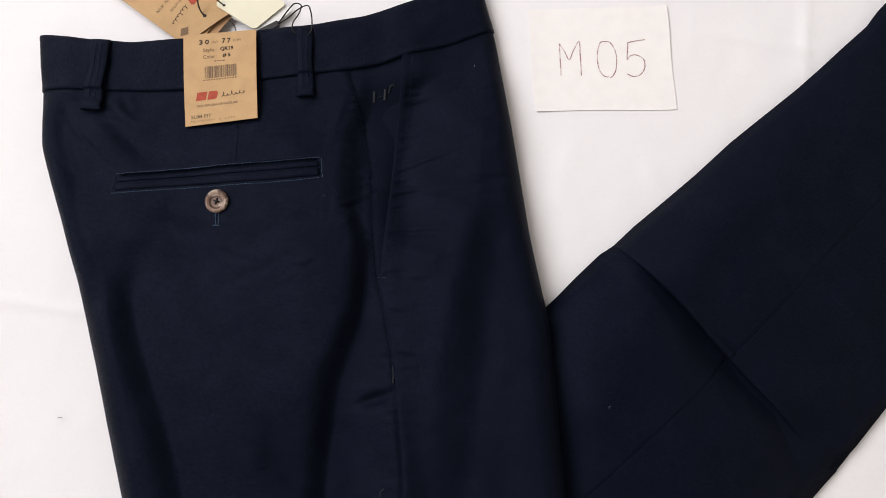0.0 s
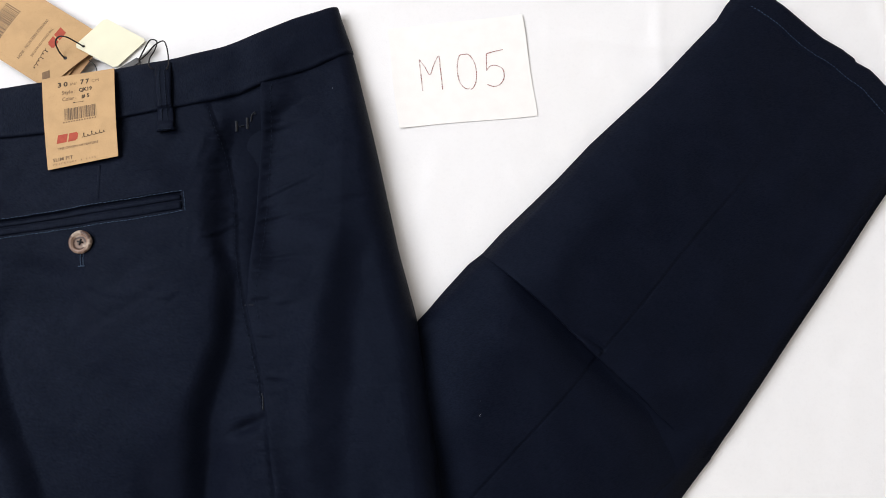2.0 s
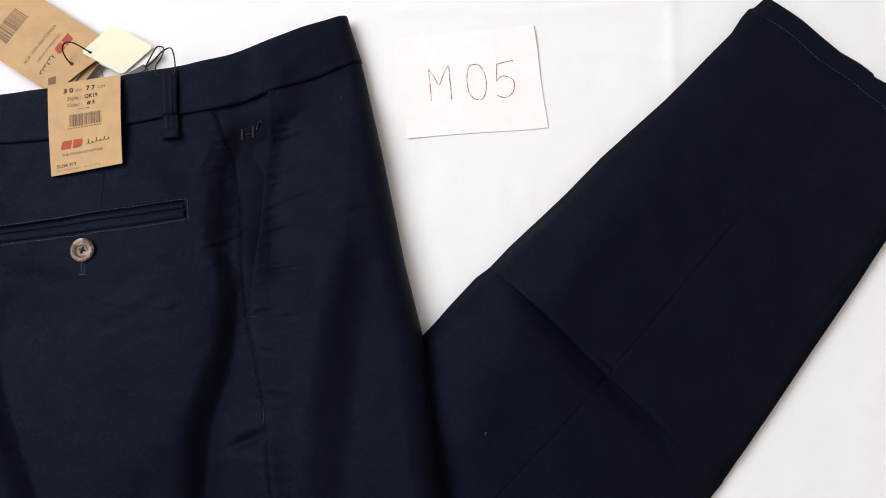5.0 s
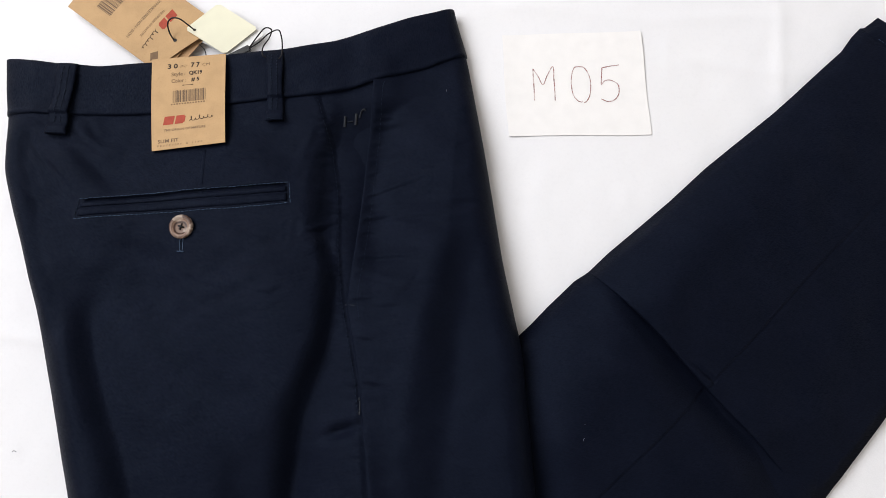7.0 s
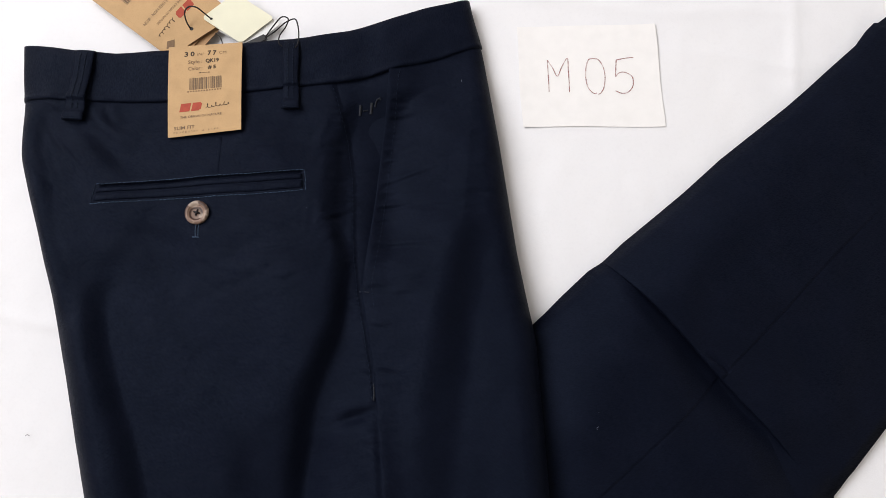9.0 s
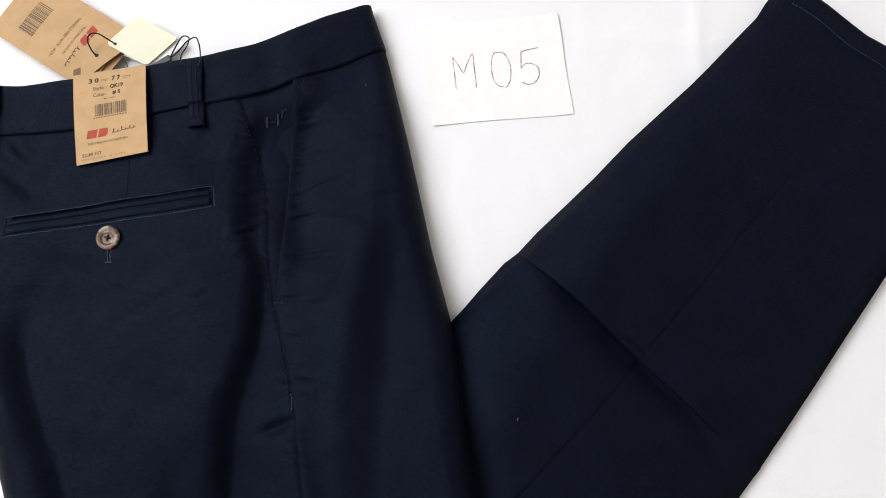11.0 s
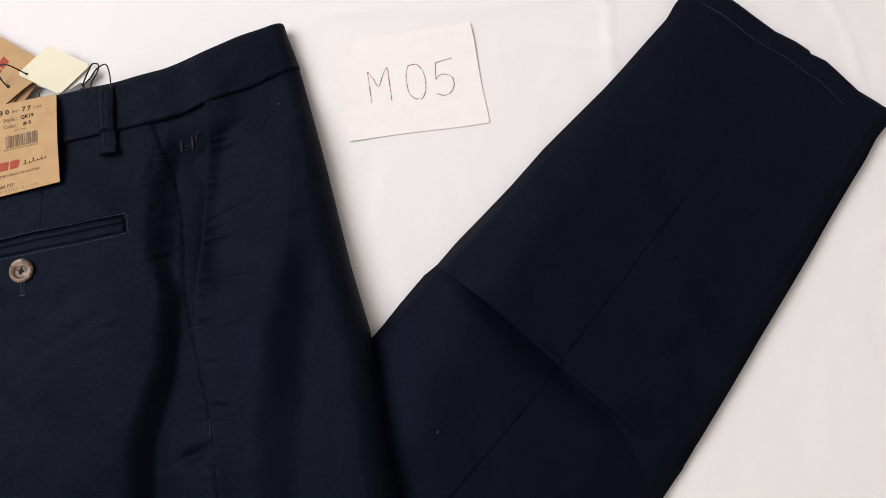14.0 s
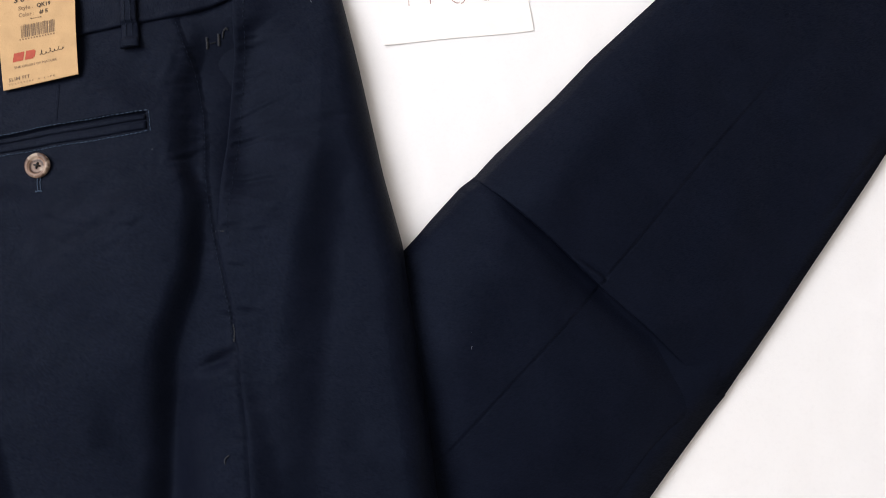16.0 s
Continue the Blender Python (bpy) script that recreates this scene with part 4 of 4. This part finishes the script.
for letter in "PEACEWORK & LIFE":
    if letter != " ":
        wide = 0.3 if letter == "I" else 1.2
        lettering(letter, (x + 0.6 - wide / 2) * mm, 2.3 * mm, wide * mm, 1.3 * mm, tag_at, CODE_INK, tag)
    x += 2.15
rng = random.Random(8)
code, x = [], 16.0
while x < 40.0:
    w = rng.choice((0.3, 0.3, 0.6, 0.9))
    code.append((x * mm, 36.0 * mm, w * mm, (9.6 + rng.choice((0, 0, 0.3))) * mm))
    x += w + rng.choice((0.3, 0.35, 0.6))
bars(code, tag_at, CODE_INK, tag, "barcode")
bars([((14.6 + 2.0 * k) * mm, 34.2 * mm, 1.1 * mm, 1.0 * mm) for k in range(13)], tag_at, PALE_INK, tag, "barcode_number")
bars([(23.2 * mm, 49.6 * mm, 7.0 * mm, 0.25 * mm), (23.0 * mm, 49.4 * mm, 1.3 * mm, 0.65 * mm), (29.6 * mm, 49.4 * mm, 1.3 * mm, 0.65 * mm)], tag_at, INK, tag, "printed_rule")


def slanted(shapes, at, parent, mat, name, lean=0.22):
    verts, faces = [], []
    for x, y, w, h in shapes:
        k = len(verts)
        for px, py in ((x, y), (x + w, y), (x + w, y + h), (x, y + h)):
            verts.append(at((px + (py - shapes[0][1]) * lean) * mm, py * mm, 0.00014))
        faces.append((k, k + 1, k + 2, k + 3))
    return piece(name, mesh_of(name, verts, faces, False), mat, parent)


def brand_mark(at, parent, x, y, size):
    """A red mark of slanted blocks with a dark looping stroke beside it, as plain shapes."""
    k = size
    slanted([(x, y, 7.4 * k, 6.4 * k), (x + 8.6 * k, y, 6.0 * k, 6.4 * k), (x + 14.6 * k, y + 0.9 * k, 0.9 * k, 4.6 * k)], at, parent, RED_INK, "red_mark")
    wave = []
    for i in range(56):
        a = i / 55 * 6 * 2 * math.pi
        tall = 3.4 if i < 8 or 17 < i < 27 or 34 < i < 42 else 1.5
        wave.append(((x + (19.2 + 18.0 * i / 55 + 0.85 * math.sin(a)) * k) * mm, (y + (1.2 + tall * (0.5 - 0.5 * math.cos(a)) + 1.2 * i / 55) * k) * mm))
    piece("dark_flourish", mesh_of("dark_flourish", *ribbon([wave[::2]], 0.00021 * k, at), False), INK, parent)


brand_mark(tag_at, tag, 8.6, 18.9, 1.02)


# ---- second kraft tag, cream tag, cord and seal behind the waistband ----
E1, E2 = Vector((0.806, -0.592, 0)), Vector((0.592, 0.806, 0))
KW, KL, OUT = 0.061, 0.112, 0.075
start = Vector((-0.1800, 0.2270, 0)) - E1 * OUT
kraft_lift = lambda u, v: 0.0016 * math.sin(math.pi * u) + 0.002 * v
# reading direction runs down the card, letters stand towards its end
lying = flat_frame((start.x, start.y), (-E2.x * KW, -E2.y * KW), (E1.x * KL, E1.y * KL), 0.0050, kraft_lift)


def kraft_at(x, y, up):
    """The card's end is cut at a slant."""
    return lying(x, y - 0.29 * x * max(0.0, y / KL - 0.85) / 0.15, up)


second = thing("hang_tag", mesh_of("hang_tag", *board(kraft_at, KW, KL, 0.0005), smooth=False), KRAFT, "brown kraft cardboard brand tag lying on the sheet behind the waistband", "hang tag")
for back, low, high in ((0.020, 0.0030, 0.0022), (0.014, 0.0015, 0.0036)):
    page_at = flat_frame((start.x - E2.x * low * 0.4 + E1.x * back, start.y - E2.y * low * 0.4 + E1.y * back), (-E2.x * KW, -E2.y * KW), (E1.x * KL, E1.y * KL), high, kraft_lift)
    piece("folded_page", mesh_of("folded_page", *board(page_at, KW - 0.004 - low, KL - 0.024, 0.0005), smooth=False), KRAFT_DARK, second)
brand_mark(kraft_at, second, 12.6, 71.4, 1.1)
lettering("THE ORIGIN OF NATURE", 17.0 * mm, 65.8 * mm, 28.5 * mm, 2.1 * mm, kraft_at, PALE_INK, second, 0.01)
lettering("WRINKLE FREE NON · IRON", 12.5 * mm, 57.0 * mm, 40.0 * mm, 2.6 * mm, kraft_at, CODE_INK, second, 0.01)
code, x = [], 19.0
while x < 47.5:
    w = rng.choice((0.4, 0.4, 0.8, 1.2))
    code.append((x * mm, 20.0 * mm, w * mm, 15.0 * mm))
    x += w + rng.choice((0.4, 0.5, 0.8))
bars(code, kraft_at, CODE_INK, second, "barcode")
ring = [kraft_at((32.0 + 1.5 * math.cos(a)) * mm, (92.0 + 1.5 * math.sin(a)) * mm, 0.0002) for a in np.linspace(0, 6.0, 14)]
piece("hole", mesh_of("hole", ring, [tuple(range(14))], False), CORD, second)
pts = [((52.0 + 5.0 * a) * mm, (87.0 + 5.0 * b) * mm) for a, b in ((0, -0.8), (1, 0), (0, 0.8), (-1, 0))]
piece("printed_diamond", mesh_of("printed_diamond", [kraft_at(px, py, 0.00014) for px, py in pts], [(0, 1, 2, 3)], False), PALE_INK, second)

cream_at = flat_frame((-0.1773, 0.1998), (0.0316, -0.0195), (0.0255, 0.0231), 0.0104, lambda u, v: 0.0005 * math.sin(3 * v) - 0.0035 * u)


def cream_board(at, w, h, thick):
    """A small card with clipped corners."""
    c = 0.0022
    ring = [(c, 0), (w - c, 0), (w, c), (w, h - c), (w - c, h), (c, h), (0, h - c), (0, c)]
    verts = [at(x, y, 0) for x, y in ring] + [at(x, y, -thick) for x, y in ring]
    faces = [tuple(range(8)), tuple(range(15, 7, -1))] + [(k, 8 + k, 8 + (k + 1) % 8, (k + 1) % 8) for k in range(8)]
    return mesh_of("cream_tag", verts, faces, False)


cream = thing("cream_tag", cream_board(cream_at, 0.0376, 0.0338, 0.0006), CREAM, "small blank cream cardboard tag tied with black cord", "hang tag")
leaf_at = flat_frame((-0.1686, 0.1934), (0.0312, -0.0162), (0.0250, 0.0226), 0.0050)
piece("white_leaf", cream_board(leaf_at, 0.034, 0.032, 0.0004), WHITE_PAPER, cream)
eyelet = [cream_at(0.0057 + 0.0011 * math.cos(a), 0.0037 + 0.0011 * math.sin(a), 0.0001) for a in np.linspace(0, 6.2, 14)]
piece("hole", mesh_of("hole", eyelet, [tuple(range(14))], False), CORD, cream)

tie = thing("tag_cord", mesh_of("tag_cord", *tube(bend([(-0.1698, 0.1992, 0.0102), (-0.1738, 0.2012, 0.0150), (-0.1780, 0.2025, 0.0210), (-0.1845, 0.2035, 0.0200), (-0.1885, 0.2005, 0.0170), (-0.1885, 0.1955, 0.0120), (-0.1862, 0.1915, 0.0080), (-0.1848, 0.1903, 0.0050)], 8), 0.0006, 8)), CORD,
            "black elastic cord tying the tags to a belt loop", "cord")
piece("cord_loop", mesh_of("cord_loop", *tube(bend([(-0.1252, 0.1838, 0.0100), (-0.1170, 0.1892, 0.018), (-0.1090, 0.1920, 0.026), (-0.1035, 0.1900, 0.027), (-0.1050, 0.1830, 0.027), (-0.1090, 0.1760, 0.027), (-0.1098, 0.1705, 0.0255), (-0.1075, 0.1685, 0.0235)], 8), 0.00055, 6)), CORD, tie)
piece("cord_loop", mesh_of("cord_loop", *tube(bend([(-0.1252, 0.1833, 0.0100), (-0.1155, 0.1852, 0.017), (-0.1060, 0.1880, 0.025), (-0.0985, 0.1900, 0.027), (-0.0958, 0.1850, 0.027), (-0.0945, 0.1770, 0.027), (-0.0950, 0.1705, 0.0255), (-0.0975, 0.1680, 0.0230)], 8), 0.00055, 6)), CORD, tie)
piece("cord_end", mesh_of("cord_end", *tube(bend([(-0.1660, 0.1880, 0.008), (-0.1610, 0.1830, 0.009), (-0.1590, 0.1770, 0.009), (-0.1585, 0.1700, 0.008)], 6), 0.0004, 6)), CORD, tie)
seal_a, seal_b = Vector((-0.1418, 0.1762, 0.0068)), Vector((-0.1250, 0.1842, 0.0095))
seal = box("cord_seal", (-0.0098, -0.0027, -0.0018), (0.0098, 0.0027, 0.0018), 0.0008)
clip = piece("cord_seal", seal, PLASTIC, tie, "black plastic seal")
clip.matrix_local = Matrix.Translation((seal_a + seal_b) / 2) @ pose(0, 0, 0, 12, -6, math.degrees(math.atan2(seal_b.y - seal_a.y, seal_b.x - seal_a.x)))


# ---- paper card with handwriting ----
CW, CH = 0.1122, 0.0862
TL, TR, BL, BR = Vector((0.0752, 0.2010, 0)), Vector((0.1872, 0.2062, 0)), Vector((0.0800, 0.1150, 0)), Vector((0.1922, 0.1180, 0))


def card_at(x, y, up):
    """x from its upper corner along the upper edge, y downwards, both in metres."""
    u, v = x / CW, y / CH
    p = TL * (1 - u) * (1 - v) + TR * u * (1 - v) + BL * (1 - u) * v + BR * u * v
    edge = 0.0006 * math.sin(u * 5.1) * (abs(v - 0.5) * 2) ** 6 + 0.0005 * math.sin(v * 6 + 1) * (abs(u - 0.5) * 2) ** 6
    curl = 0.0003 * (abs(u - 0.5) * 2) ** 4 + 0.0007 * (1 - u) ** 10 + 0.0016 * max(0.0, u + (1 - v) - 1.3) + 0.0003 * math.sin(u * 3)
    return Vector((p.x + edge, p.y + edge, -0.00072 + curl + up))


P = np.zeros((20, 26, 3))
for i in range(20):
    for j in range(26):
        P[i, j] = card_at(CW * j / 25, CH * i / 19, 0.0)
card = thing("paper_card", mesh_of("paper_card", *slab(P, 0.0003), smooth=False), CARD, "white paper card handwritten M 05 in red-brown pen", "paper card")


def on_card(points):
    """Places given in thousandths of the card's width and height."""
    return [(a / 1000 * CW, b / 1000 * CH) for a, b in points]


for strokes in ([[(206, 340), (205, 440), (204, 540), (202, 652)], [(206, 340), (240, 420), (269, 501), (305, 410), (350, 324), (350, 440), (349, 560), (346, 660)]],
                [[(530, 333), (500, 345), (478, 420), (470, 520), (478, 610), (505, 665), (530, 680), (540, 670)], [(530, 333), (570, 345), (600, 420), (607, 510), (595, 610), (570, 670), (548, 688)]],
                [[(822, 330), (760, 338), (698, 352)], [(698, 352), (690, 430), (681, 520)], [(681, 520), (710, 480), (750, 475), (795, 510), (805, 560), (795, 620), (760, 670), (715, 680), (672, 655)]]):
    piece("handwriting", mesh_of("handwriting", *ribbon([on_card(s) for s in strokes], 0.00040, card_at), False), PEN_INK, card, "red-brown pen stroke")


# ---- lint ----
def lint(x, y, z, turn, size, mat, label):
    c, s = math.cos(turn), math.sin(turn)
    pts = [(x + size * (a * c - b * s), y + size * (a * s + b * c), z + 0.0004 + 0.0003 * k) for k, (a, b) in enumerate(((-1, 0), (-0.3, 0.3), (0.4, 0.1), (1, -0.5)))]
    thing("lint", mesh_of("lint", *tube(bend(pts, 4), size * 0.13, 5)), mat, label, "lint", "flecks of lint")


def hips(x, y):
    return float(hip_height(np.array([x]), np.array([y]))[0])


def legs(x, y):
    return float(leg_height(np.array([x]), np.array([y]))[0])


lint(0.0310, 0.1450, hips(0.031, 0.145), 1.9, 0.0005, FLUFF, "white fleck of lint on navy trousers")
lint(-0.0790, 0.0380, hips(-0.079, 0.038), 0.4, 0.0003, FLUFF, "white fleck of lint on navy trousers")
lint(0.1257, -0.1114, legs(0.1257, -0.1114), 1.45, 0.0010, PALE_FLUFF, "pale grey thread end on navy trousers")
lint(0.1268, -0.1015, legs(0.1268, -0.1015), 0.2, 0.0003, PALE_FLUFF, "pale grey fleck of lint on navy trousers")
lint(-0.0310, -0.1680, hips(-0.031, -0.168), 1.4, 0.0028, GREY_THREAD, "grey thread end on navy trousers")
lint(-0.2750, -0.1250, 0.0, 0.3, 0.0016, GREY_THREAD, "grey fleck of lint on a white sheet")
